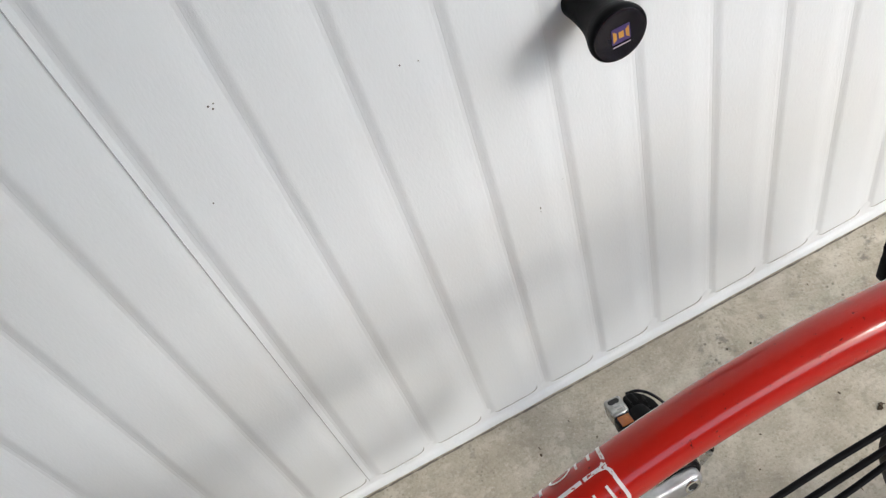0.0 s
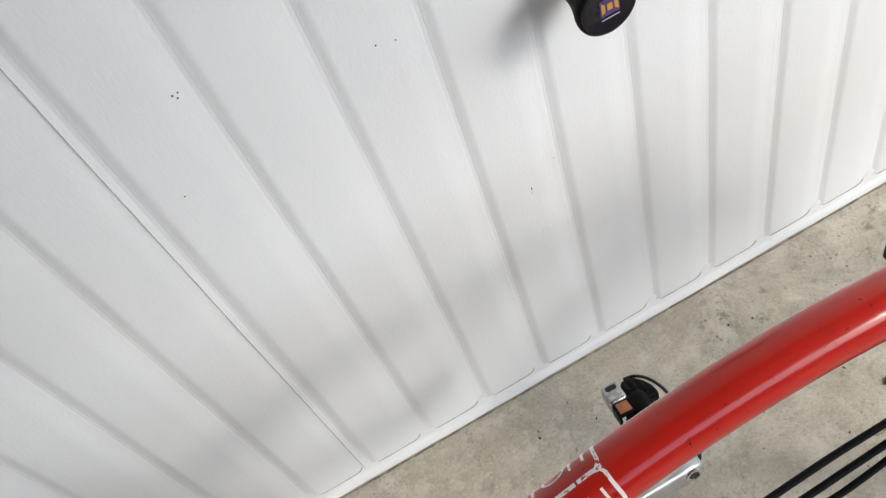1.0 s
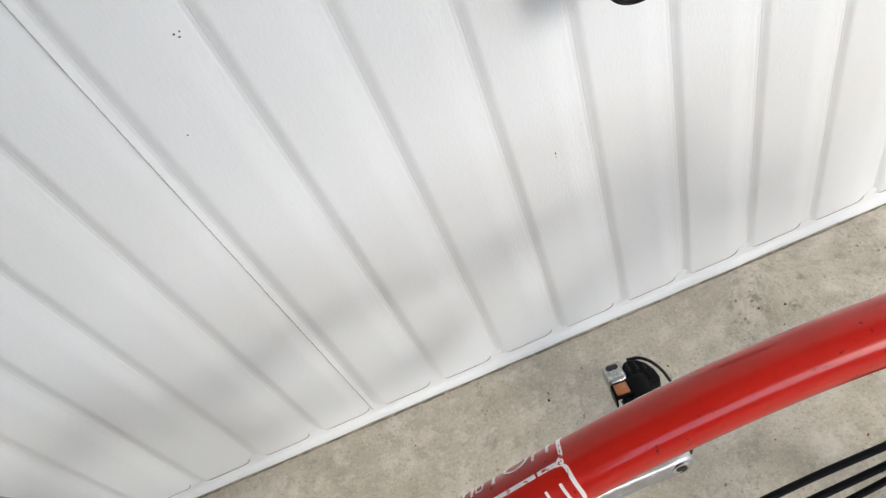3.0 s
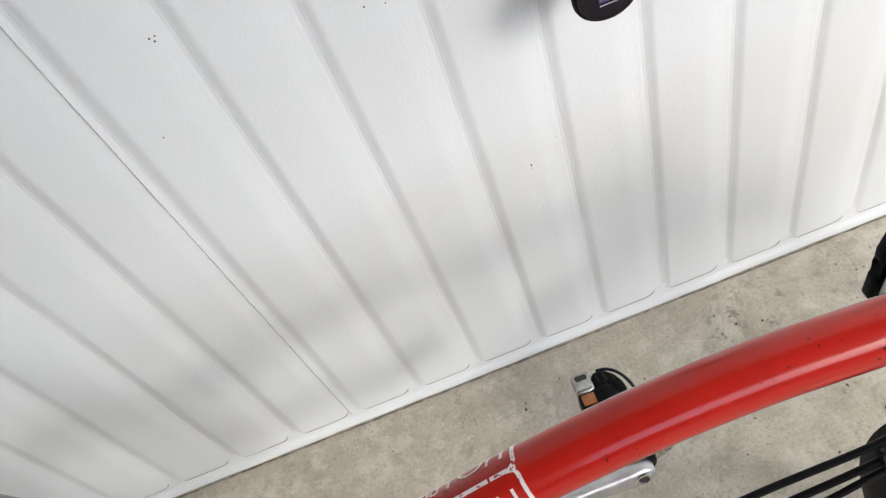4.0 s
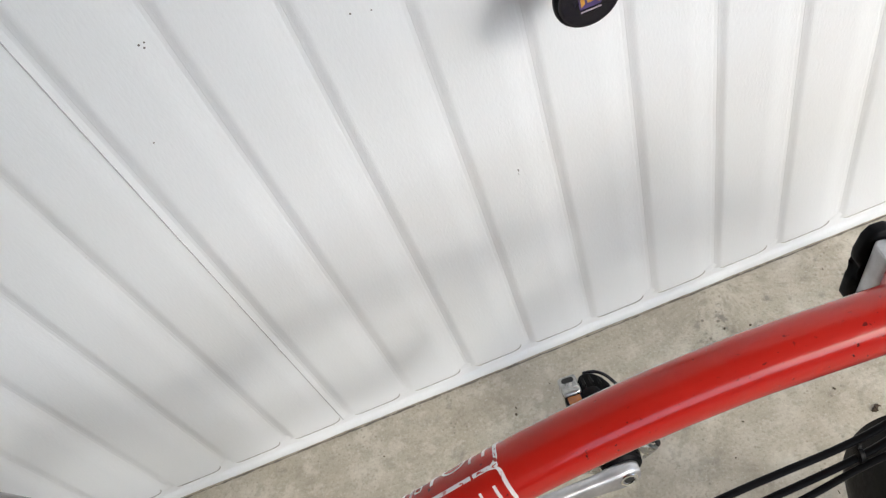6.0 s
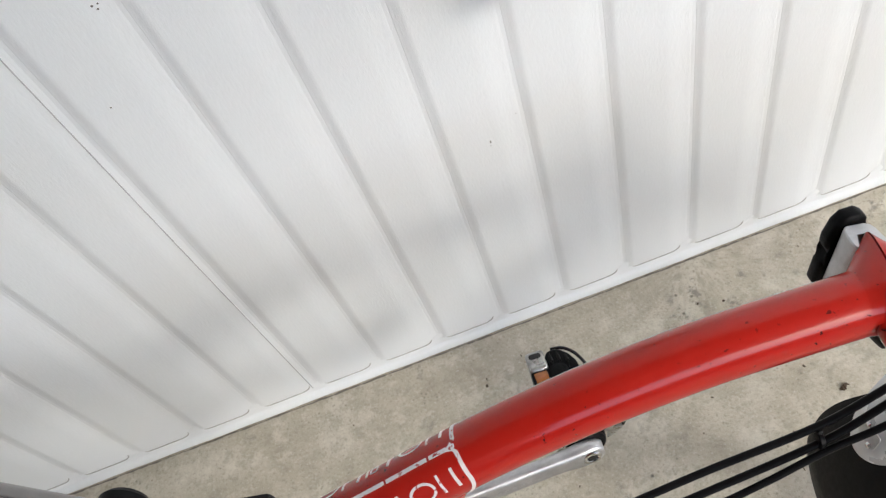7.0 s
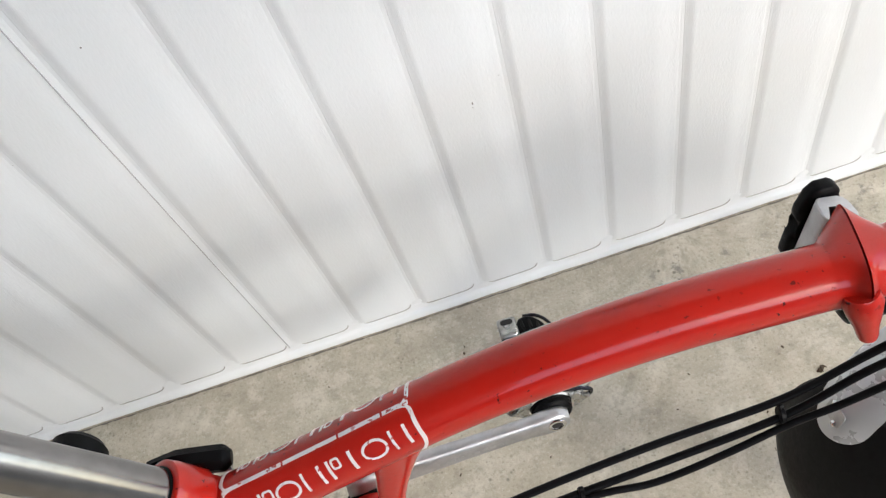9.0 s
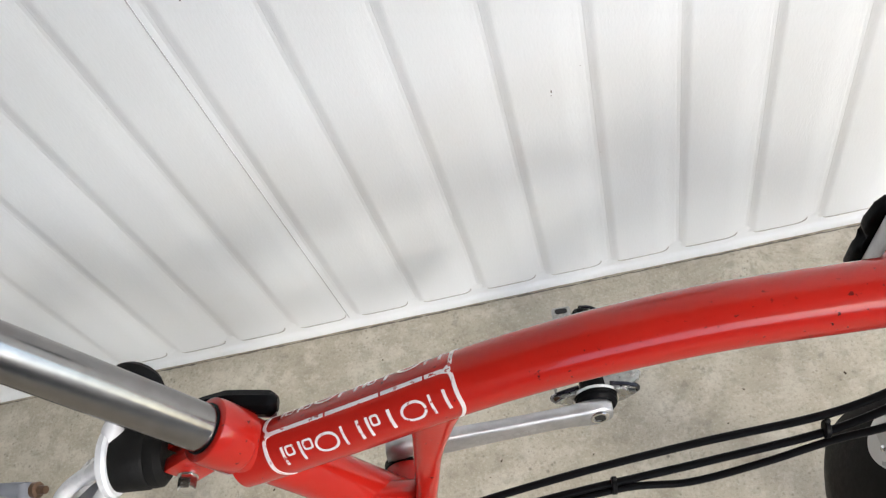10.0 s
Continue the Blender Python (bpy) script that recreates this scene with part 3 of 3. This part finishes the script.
part("suspension_block", turned([(0.0, 0.0150), (0.004, 0.0195), (0.009, 0.0200), (0.011, 0.0192), (0.013, 0.0206), (0.031, 0.0208), (0.036, 0.0196), (0.0375, 0.015)], SB0, ax, 36), RUBBER, bike, "black rubber suspension block")
part("block_bolt", turned([(0, 0.004), (0.016, 0.004)], SB0 + Vector((0.008, 0.012, 0.012)), (-1, 0.2, 0.3), 10), DARK, bike)
rear = part("rear_frame", turned([(0, 0.0150), (0.001, 0.0225), (0.003, 0.0240), (0.007, 0.0234), (0.009, 0.016)], SB1 + Vector((0.001, 0, 0)), ax, 36), WHITE_FRAME, bike, "white painted rear frame yoke")
part("yoke_horn", sweep(spline([(-0.5420, 0.004, 0.4500), (-0.5400, 0.014, 0.4600), (-0.5340, 0.022, 0.4680)], 5), [0.009] * 6 + [0.008, 0.007, 0.006, 0.005, 0.003], 14, (0.8, 1.2)), WHITE_FRAME, rear)
part("yoke_loop", sweep(spline([(-0.5600, 0.0110, 0.4280), (-0.5760, 0.0115, 0.4190), (-0.5910, 0.0110, 0.4120), (-0.6040, 0.0050, 0.4080), (-0.6080, -0.0040, 0.4060), (-0.6040, -0.0150, 0.4020), (-0.5920, -0.0240, 0.3960)], 6), 0.0052, 14, (1.0, 1.3)), WHITE_FRAME, rear, "pale curved lug beside the yoke")
part("lug_plate", slab([(x, y, 0.400 + (x + 0.60) * 0.5) for x, y in ((-0.5680, 0.0060), (-0.5840, 0.0075), (-0.5980, 0.0030), (-0.6020, -0.0060), (-0.5960, -0.0160), (-0.5780, -0.0120))], (0, 0, 0), (0, 0, -0.004), 0.0008), GREY_FRAME, rear, "grey plate inside the lug")
for s in (-1, 1):
    part("seat_stay", sweep(spline([(-0.556, 0.010 * s, 0.425), (-0.600, 0.030 * s, 0.390), (-0.680, 0.052 * s, 0.300), (-0.745, 0.060 * s, 0.215)], 6), 0.0075, 12), WHITE_FRAME, rear)
    part("chain_stay", sweep(spline([(-0.400, 0.030 * s, 0.275), (-0.560, 0.045 * s, 0.245), (-0.745, 0.060 * s, 0.212)], 6), 0.0080, 12), WHITE_FRAME, rear)

# bottom bracket with its strut
BB = Vector((-0.380, 0, 0.288))
part("bottom_bracket", turned([(-0.041, 0.017), (-0.041, 0.0205), (0.041, 0.0205), (0.041, 0.017)], BB, (0, 1, 0), 28), RED, bike, "red bottom bracket shell")
for s in (-1, 1):
    part("bearing_cup", turned([(0, 0.018), (0.001, 0.0215), (0.007, 0.0215), (0.010, 0.016)], BB + Vector((0, s * 0.041, 0)), (0, s, 0), 24), BLACK_PLASTIC, bike, "black bearing cup")


def strut():
    """Curved saddle-shaped strut between the main tube and the bottom bracket, ribbed down the middle."""
    path = spline([(-0.322, 0, 0.452), (-0.330, 0, 0.428), (-0.341, 0, 0.395), (-0.353, 0, 0.350), (-0.370, 0, 0.298)], 6)
    rings = []
    for i, p in enumerate(path):
        f = i / (len(path) - 1)
        d = (path[min(i + 1, len(path) - 1)] - path[max(i - 1, 0)]).normalized()
        s = d.cross(Vector((0, 1, 0)))
        hw = 0.0130 + 0.005 * (1 - f) ** 3
        hd = 0.0088 + 0.0110 * (1 - f) ** 2.2
        ring = []
        for k in range(24):
            a = 2 * math.pi * k / 24
            c, q = math.cos(a), math.sin(a)
            y = math.copysign(abs(c) ** 0.7, c) * hw
            w = math.copysign(abs(q) ** 0.7, q) * hd * (1 - 0.42 * math.exp(-(y / 0.0055) ** 2))
            ring.append(p + Vector((0, 1, 0)) * y + s * w)
        rings.append(ring)
    return loft(rings)


part("frame_strut", strut(), RED, bike, "red curved strut under the main tube")
part("lower_tube", sweep([(-0.418, 0, 0.352), (-0.392, 0, 0.330), (-0.362, 0, 0.322)], 0.014, 20), RED, bike, "short red lower tube")

# left crank and pedal
END = Vector((-0.2235, 0.0700, 0.2840))


def crank_mesh(end, sign=1):
    c0 = Vector((BB.x, 0.052 * sign, BB.z + 0.019))
    rings = []
    for f, hw, th in ((-0.09, 0.010, 0.006), (-0.05, 0.0165, 0.009), (0.0, 0.0185, 0.010), (0.07, 0.0165, 0.0085), (0.16, 0.0125, 0.0065), (0.5, 0.0105, 0.0058), (0.80, 0.0100, 0.0058),
                           (0.88, 0.0106, 0.0064), (0.94, 0.0120, 0.0072), (1.0, 0.0126, 0.0074), (1.04, 0.0108, 0.0072), (1.068, 0.0062, 0.0064)):
        p = c0.lerp(end, f)
        d = (end - c0).normalized()
        u = Vector((0, 1, 0)).cross(d)
        ring = []
        for k in range(16):
            a = 2 * math.pi * k / 16
            c, s = math.cos(a), math.sin(a)
            ring.append(p + u * math.copysign(abs(c) ** 0.55, c) * hw + Vector((0, 1, 0)) * math.copysign(abs(s) ** 0.55, s) * th)
        rings.append(ring)
    return loft(rings)


crank = part("left_crank", crank_mesh(END), ALLOY, bike, "worn forged aluminium crank arm")
part("axle_end", turned([(0, 0.0078), (0.0012, 0.0074), (0.0012, 0.0052), (-0.003, 0.0050)], END + Vector((0, -0.0072, 0.0022)), (0, -1, 0), 24), CHROME, crank, "steel pedal axle end")
part("axle_socket", turned([(0, 0.0048), (0.0004, 0.0048), (0.0005, 0.001)], END + Vector((0, -0.0074, 0.0022)), (0, -1, 0), 6), DARK, crank, "dark hexagon socket")
bm = bmesh.new()
for k in range(9):
    f = 0.36 + 0.042 * k
    p = Vector((BB.x, 0.052, BB.z + 0.019)).lerp(END, f)
    b = box((-0.0022, -0.0003, -0.0014), (0.0022, 0.0003, 0.0014))
    move(b, Matrix.Translation(p + Vector((0, -0.0058, -0.001))))
    join(bm, b)
part("stamp", bm, ALLOY_DULL, crank, "row of small stamped bars", smooth=False)

pedal = part("pedal", turned([(0.004, 0.0145), (0.006, 0.0165), (0.012, 0.0165), (0.014, 0.0120), (0.050, 0.0110), (0.078, 0.0120), (0.084, 0.010)], END, (0, 1, 0), 28), BLACK_PLASTIC, bike, "black pedal body on its axle")
PT = Matrix.Translation(END + Vector((0, 0.012, 0))) @ Matrix.Rotation(radians(4), 4, "Y") @ Matrix.Diagonal((0.92, 0.99, 0.92, 1))


def pedal_part(name, b, mat, label=""):
    return part(name, move(b, PT), mat, pedal, label)


# end plates: inner plate with a round hole, outer curved plate, front and back cages
def plate_with_hole(w, h, hole, y0, y1):
    n = 40
    out, inn = [], []
    for k in range(n):
        a = 2 * math.pi * k / n
        c, s = math.cos(a), math.sin(a)
        sc = 1 / max(abs(c) / (w / 2), abs(s) / (h / 2))
        sc = 0.25 * sc + 0.75 / (abs(c) / (w / 2) + abs(s) / (h / 2 * 1.5))
        out.append((c * sc, s * sc))
        inn.append((c * hole, s * hole))
    rings = [[(x, y0, z) for x, z in inn], [(x, y0, z) for x, z in out], [(x, y1, z) for x, z in out], [(x, y1, z) for x, z in inn], [(x, y0, z) for x, z in inn]]
    return loft(rings, caps=False)


pedal_part("inner_plate", plate_with_hole(0.072, 0.025, 0.0150, 0.000, 0.0035), PEDAL_METAL, "worn silver inner pedal plate")
for e in (-1, 1):
    pedal_part("plate_edge", sweep(spline([(e * 0.014, 0.005, 0.0130), (e * 0.030, 0.005, 0.0075), (e * 0.0375, 0.005, 0.0028), (e * 0.0375, 0.005, -0.0028), (e * 0.030, 0.005, -0.0075), (e * 0.014, 0.005, -0.0130)], 4), 0.0019, 8), BLACK_GLOSS, "dark worn edge round the inner plate")
pedal_part("bearing_rim", turned([(-0.001, 0.0180), (-0.0015, 0.0205), (0.001, 0.0208), (0.001, 0.0180)], (0, 0, 0), (0, 1, 0), 28), CHROME, "bright rim round the bearing")
pedal_part("bearing_ring", turned([(-0.003, 0.0155), (-0.003, 0.0185), (0.001, 0.0185), (0.001, 0.0155)], (0, 0, 0), (0, 1, 0), 28), BLACK_PLASTIC, "black bearing ring")
for s in (-1, 1):
    b = bmesh.new()
    n = 14
    top = [(s * (0.034 - 0.012 * (k / n) ** 2), 0.014 + 0.040 * k / n, 0) for k in range(n + 1)]
    for z0, z1 in ((-0.010, -0.005), (0.005, 0.010)):
        rows = []
        for x, y, _ in top:
            rows.append([(x - 0.0013, y, z0), (x + 0.0013, y, z0), (x + 0.0013, y, z1), (x - 0.0013, y, z1)])
        join(b, loft(rows))
    for y in (0.018, 0.030, 0.042, 0.052):
        x = s * (0.034 - 0.012 * ((y - 0.014) / 0.040) ** 2)
        join(b, box((x - 0.0013, y - 0.003, -0.0075), (x + 0.0013, y + 0.003, 0.0075)))
    pedal_part("cage", b, PEDAL_METAL, "scratched silver pedal cage")
dome = [(-0.0085, 0.062), (-0.0085, 0.084), (-0.0050, 0.0895), (0.0020, 0.0910), (0.0090, 0.0880), (0.0150, 0.0820), (0.0195, 0.0730), (0.0210, 0.0620)]
pedal_part("outer_block", slab([(x, y, -0.0100) for x, y in dome], (0, 0, -0.0100), (0, 0, 0.0085), 0.0032, 3), BLACK_PLASTIC, "black worn end block of the pedal")
for x, y0, y1 in ((-0.0030, 0.066, 0.0880), (0.0045, 0.066, 0.0865), (0.0115, 0.066, 0.0810)):
    pedal_part("rib", sweep([(x, y0, 0.0078), (x, (y0 + y1) / 2, 0.0092), (x, y1, 0.0070)], 0.0017, 8), RUBBER, "worn ridge of the end block")
pedal_part("edge_wire", sweep(spline([(0.0000, 0.0925, 0.0050), (0.0110, 0.0905, 0.0050), (0.0200, 0.0830, 0.0045), (0.0260, 0.0700, 0.0040), (0.0280, 0.0560, 0.0040)], 5), 0.0016, 8), BLACK_GLOSS, "dark curved wire round the pedal")
pedal_part("pedal_tread", box((-0.020, 0.034, -0.0085), (0.008, 0.070, 0.0060), 0.004), BLACK_PLASTIC, "black pedal tread block")
pedal_part("side_plate", slab([(x, y, 0.0045) for x, y in ((0.006, 0.004), (0.030, 0.003), (0.040, 0.009), (0.043, 0.015), (0.038, 0.022), (0.014, 0.034), (0.006, 0.034))], (0, 0, 0.0045), (0, 0, 0.0085), 0.0010, 2), PEDAL_METAL, "worn silver top plate of the pedal")
pedal_part("plate_screw", turned([(0, 0.0052), (0.002, 0.0052), (0.0022, 0.0034), (0.0005, 0.0030)], (-0.034, 0.004, 0.002), (-0.2, -1, 0.5), 18), PEDAL_METAL, "silver boss with a hole")
pedal_part("screw_hole", turned([(0, 0.0032), (0.0016, 0.0032), (0.0018, 0.001)], (-0.034, 0.0045, 0.0022), (-0.2, -1, 0.5), 14), BRONZE, "rusty hole of the boss")
pedal_part("corner_plate", box((-0.0260, 0.0715, -0.0095), (-0.0075, 0.0925, 0.0110), 0.0038, 3), PEDAL_METAL, "scratched silver corner of the pedal")
pedal_part("corner_hollow", slab([(-0.0170 + x, 0.0865 + y, 0.0106) for x, y in rounded(0.012, 0.0055, 0.0026, 4)], (0, 0, 0.0106), (0, 0, 0.0113), 0.0002, 1), DARK, "dark hollow in the silver corner")
pedal_part("reflector_frame", box((-0.0262, 0.0560, -0.0085), (-0.0080, 0.0718, 0.0088), 0.0020), BLACK_PLASTIC, "dark frame of the reflector")
pedal_part("corner_reflector", box((-0.0235, 0.0585, -0.006), (-0.0105, 0.0700, 0.0096), 0.0010), AMBER, "amber reflector at the pedal's corner")

# cables along the underside
for k, (pts, r) in enumerate((
        ([(-0.400, -0.028, 0.330), (-0.318, -0.025, 0.352), (-0.243, -0.022, 0.3660), (-0.166, -0.021, 0.3780), (-0.087, -0.024, 0.3935), (-0.040, -0.026, 0.4190), (0.010, -0.031, 0.4560), (0.080, -0.035, 0.5300)], 0.0027),
        ([(-0.400, -0.031, 0.320), (-0.318, -0.031, 0.342), (-0.243, -0.0295, 0.3550), (-0.166, -0.029, 0.3660), (-0.087, -0.031, 0.3855), (-0.040, -0.032, 0.4120), (0.010, -0.038, 0.4480), (0.080, -0.043, 0.5200)], 0.0027),
        ([(-0.400, -0.036, 0.314), (-0.318, -0.0350, 0.3365), (-0.2235, -0.0330, 0.3555), (-0.175, -0.0365, 0.3570), (-0.130, -0.0370, 0.3685), (-0.087, -0.0365, 0.3830), (-0.055, -0.040, 0.3970), (-0.018, -0.045, 0.4220), (0.015, -0.049, 0.4570), (0.080, -0.056, 0.5200)], 0.0025))):
    part("cable", sweep(spline(pts, 8), r, 10), CABLE, bike, "black sheathed control cable")
for x, z, y in ((-0.089, 0.3870, -0.0305), (-0.2235, 0.3575, -0.0312)):
    b = loft([[(xx, yy * r, zz * r) for yy, zz in ((0.0058 * math.cos(q), 0.0046 * math.sin(q)) for q in (2 * math.pi * k / 20 for k in range(20)))] for xx, r in ((-0.0017, 0.93), (-0.0013, 1.0), (0.0013, 1.0), (0.0017, 0.93))])
    join(b, box((-0.0017, 0.0042, 0.0012), (0.0017, 0.0068, 0.0040), 0.0007))
    part("cable_tie", move(b, pose(x, y, z, 40, 10, 0)), BLACK_PLASTIC, bike, "black cable tie")

# front mudguard with its flap
FW = Vector((0.185, 0, 0.206))
GR = 0.236


def guard(a0, a1, half, sag, th, n, radius=GR):
    rings = []
    for i in range(n + 1):
        f = 1 - (1 - i / n) ** 2
        a = radians(a0 + (a1 - a0) * f)
        o, ii = [], []
        tip = max(0.0, (a0 + (a1 - a0) * f - (a1 - 7)) / 7)
        taper = max(0.05, (1 - tip ** 2.2) ** 0.5)
        for k in range(9):
            u = (-1 + k / 4) * taper
            r = radius - sag * u * u
            y = half * u
            o.append(FW + Vector((math.cos(a) * r, y, math.sin(a) * r)))
            ii.append(FW + Vector((math.cos(a) * (r - th), y * 0.97, math.sin(a) * (r - th))))
        rings.append(o + ii[::-1])
    return loft(rings)


mud = part("front_mudguard", guard(40, 161.5, 0.026, 0.010, 0.0018, 60), SILVER_GUARD, bike, "silver front mudguard")


def flap_mesh():
    """A broad rubber tongue, arched across, hanging from the mudguard's end."""
    rows = []
    n = 32
    for i in range(n + 1):
        f = i / n
        a = radians(151 + 56 * f)
        out = Vector((math.cos(a), 0, math.sin(a)))
        if f < 0.42:
            wide = 0.022 + 0.031 * math.sin(f / 0.42 * math.pi / 2)
        else:
            wide = 0.053 * max(0.0, 1 - ((f - 0.42) / 0.585) ** 2.2) ** 0.5
        wide = max(wide, 0.006)
        p = FW + out * (GR - 0.0110 + 0.017 * min(1.0, f / 0.5))
        top, bot = [], []
        for k in range(13):
            u = -1 + k / 6
            y = wide * u * (1.4 if u < 0 else 1.0)
            q = p - out * (4.5 * y * y)
            top.append(q + Vector((0, y, 0)))
            bot.append(q + Vector((0, y, 0)) - out * 0.0022)
        rows.append(top + bot[::-1])
    return loft(rows)


flap = part("mud_flap", flap_mesh(), RUBBER, bike, "broad black rubber mud flap")
for deg, off in ((157.2, -0.0065), (154.3, 0.0025)):
    a = radians(deg)
    o = Vector((math.cos(a), 0, math.sin(a)))
    p = FW + o * (GR + 0.0008) + Vector((0, off, 0))
    part("rivet", turned([(0, 0.0026), (0.0012, 0.0026), (0.0020, 0.0019), (0.0023, 0.0006)], p, o, 16), CHROME, mud, "bright rivet")
a = radians(155.8)
o = Vector((math.cos(a), 0, math.sin(a)))
tgt = Vector((-math.sin(a), 0, math.cos(a)))
b = slab([FW + o * (GR + 0.0002) + tgt * (0.0115 * x) + Vector((0, 0.0095 * y - 0.002, 0)) for x, y in rounded(1.2, 2.0, 0.3, 4)], (0, 0, 0), o * 0.0010)
part("rivet_plate", b, ALLOY_DULL, mud, "small metal plate under the rivets")

# wheels
def wheel(centre, name):
    tyre = []
    n = 48
    for i in range(n):
        a = 2 * math.pi * i / n
        d = Vector((math.cos(a), 0, math.sin(a)))
        tyre.append([centre + d * (0.1945 + 0.0175 * math.cos(b)) + Vector((0, 0.0175 * math.sin(b), 0)) for b in (2 * math.pi * k / 12 for k in range(12))])
    w = part(name, loft(tyre + tyre[:1], caps=False), RUBBER, bike, "small black tyre")
    rim = []
    for i in range(n):
        a = 2 * math.pi * i / n
        d = Vector((math.cos(a), 0, math.sin(a)))
        rim.append([centre + d * r + Vector((0, y, 0)) for r, y in ((0.182, -0.011), (0.182, 0.011), (0.170, 0.008), (0.166, 0), (0.170, -0.008))])
    part("rim", loft(rim + rim[:1], caps=False), ALLOY, w, "aluminium rim")
    part("hub", turned([(-0.040, 0.006), (-0.034, 0.022), (-0.030, 0.022), (-0.028, 0.013), (0.028, 0.013), (0.030, 0.022), (0.034, 0.022), (0.040, 0.006)], centre, (0, 1, 0), 20), ALLOY, w)
    for k in range(28):
        a = 2 * math.pi * k / 28
        s = 1 if k % 2 else -1
        a2 = a + (0.55 if (k // 2) % 2 else -0.55)
        part("spoke", sweep([centre + Vector((math.cos(a2) * 0.020, s * 0.032, math.sin(a2) * 0.020)), centre + Vector((math.cos(a) * 0.170, s * 0.002, math.sin(a) * 0.170))], 0.0009, 5), CHROME, w)
    return w


wheel(FW, "front_wheel")
wheel(Vector((-0.748, 0, 0.206)), "rear_wheel")
for s in (-1, 1):
    part("fork_blade", sweep(spline([(0.150, 0.012 * s, 0.470), (0.165, 0.045 * s, 0.420), (0.180, 0.050 * s, 0.320), (0.195, 0.048 * s, 0.213)], 5), 0.010, 14), RED, bike)
part("head_tube", sweep([(0.160, 0, 0.440), (0.135, 0, 0.545)], 0.019, 24), RED, bike, "red head tube")

# black rollers and the grey arm of the rear end
part("roller", turned([(0, 0.009), (0.004, 0.0165), (0.012, 0.0188), (0.024, 0.0188), (0.028, 0.015)], (-0.5420, 0.0375, 0.4510), (0.25, 1, -0.1), 28), RUBBER, bike, "black rubber carrier roller")
part("carrier_arm", sweep(spline([(-0.552, 0.016, 0.428), (-0.546, 0.034, 0.442), (-0.540, 0.052, 0.455)], 4), 0.0045, 10), BLACK_PLASTIC, bike)
part("tensioner_arm", sweep(spline([(-0.740, 0.038, 0.392), (-0.685, 0.026, 0.397), (-0.645, 0.0170, 0.399)], 5), [0.0050] * 8 + [0.0056, 0.0064, 0.0066], 14), GREY_FRAME, bike, "grey painted arm with an end bolt")
part("arm_leg", sweep(spline([(-0.645, 0.0215, 0.401), (-0.6445, 0.004, 0.392), (-0.650, -0.020, 0.370)], 4), 0.0066, 12), GREY_FRAME, bike, "grey painted leg of the arm")
part("arm_bolt", turned([(0, 0.0060), (0.004, 0.0060), (0.005, 0.0035), (0.011, 0.0030)], (-0.638, 0.0165, 0.399), (1, -0.2, 0.1), 12), BRONZE, bike, "rusty bolt")

# ---- ground details ----
random.seed(7)


def ribbon(pts, width, z=0.0002):
    bm = bmesh.new()
    rows = []
    for i, (x, y) in enumerate(pts):
        w = width * random.uniform(0.15, 1.3)
        rows.append([(x, y - w, FLOOR - 0.003), (x, y + w, FLOOR - 0.003), (x, y + w * 0.8, FLOOR + z), (x, y - w * 0.8, FLOOR + z)])
    return loft(rows, bm=bm)


pts, x, y = [], 0.012, -0.2570
while x < 0.46:
    y += random.uniform(-0.0022, 0.0022) + (-0.2570 - y) * 0.15
    pts.append((x, y))
    x += random.uniform(0.0015, 0.005)
tagged(part("crack", ribbon(pts, 0.0009), CRACK, None, "", False), "thin dark jagged crack in the concrete", "crack", kind="structure")

# Dark ribbon for dirt and the painted contact shade under the rail.
random.seed(21)
pts, x = [], DOOR_X0
while x < DOOR_X1:
    pts.append((x, -0.0028 + random.uniform(-0.0005, 0.0005)))
    x += random.uniform(0.003, 0.012)
tagged(part("dirt_shade_line", ribbon(pts, 0.0013), CRACK, None, "", False), "thin dark line of dirt and contact shade at the foot of the garage door", "dirt", kind="structure")


def litter(x, y, length, angle, wide, name, label):
    bm = bmesh.new()
    rings = []
    n = 8
    for i in range(n + 1):
        f = i / n
        w = wide * math.sin(math.pi * min(0.97, max(0.06, f))) ** 0.7 * random.uniform(0.7, 1.2)
        cx, cy = length * (f - 0.5), random.uniform(-0.3, 0.3) * wide
        rings.append([(cx + w * 0.3 * math.cos(a), cy + w * math.cos(a), 0.0010 + w * 0.45 * (1 + math.sin(a))) for a in (2 * math.pi * k / 8 for k in range(8))])
    loft(rings, bm=bm)
    ob = part(name, bm, LEAF, None)
    ob.matrix_basis = pose(x, y, FLOOR - 0.0006, 0, 0, angle)
    return tagged(ob, label, "litter", group="litter on the concrete")


litter(0.0755, -0.2175, 0.011, 25, 0.0032, "dirt_clump", "small brown clump of dirt on the concrete")
litter(0.0795, -0.2155, 0.007, -40, 0.0014, "dirt_clump", "flat brown shred of dirt beside a clump")
litter(0.349, -0.0215, 0.013, 20, 0.0024, "dry_leaf", "small dark dry leaf beside the door")
litter(0.425, -0.182, 0.032, -12, 0.0016, "twig", "short dark twig on the concrete")
litter(0.3565, -0.203, 0.010, -60, 0.0013, "twig", "very short dark twig on the concrete")
litter(-0.2965, -0.066, 0.0042, 60, 0.0017, "soil_crumb", "small black soil crumb on the concrete")
litter(0.0063, -0.071, 0.0036, 10, 0.0014, "soil_crumb", "small black soil crumb on the concrete")
for i in range(44):
    litter(random.uniform(-0.75, 0.40), random.uniform(-0.33, -0.02), random.uniform(0.0018, 0.0050), random.uniform(0, 180), random.uniform(0.0006, 0.0012), "soil_crumb", "tiny dark soil crumb on the concrete")
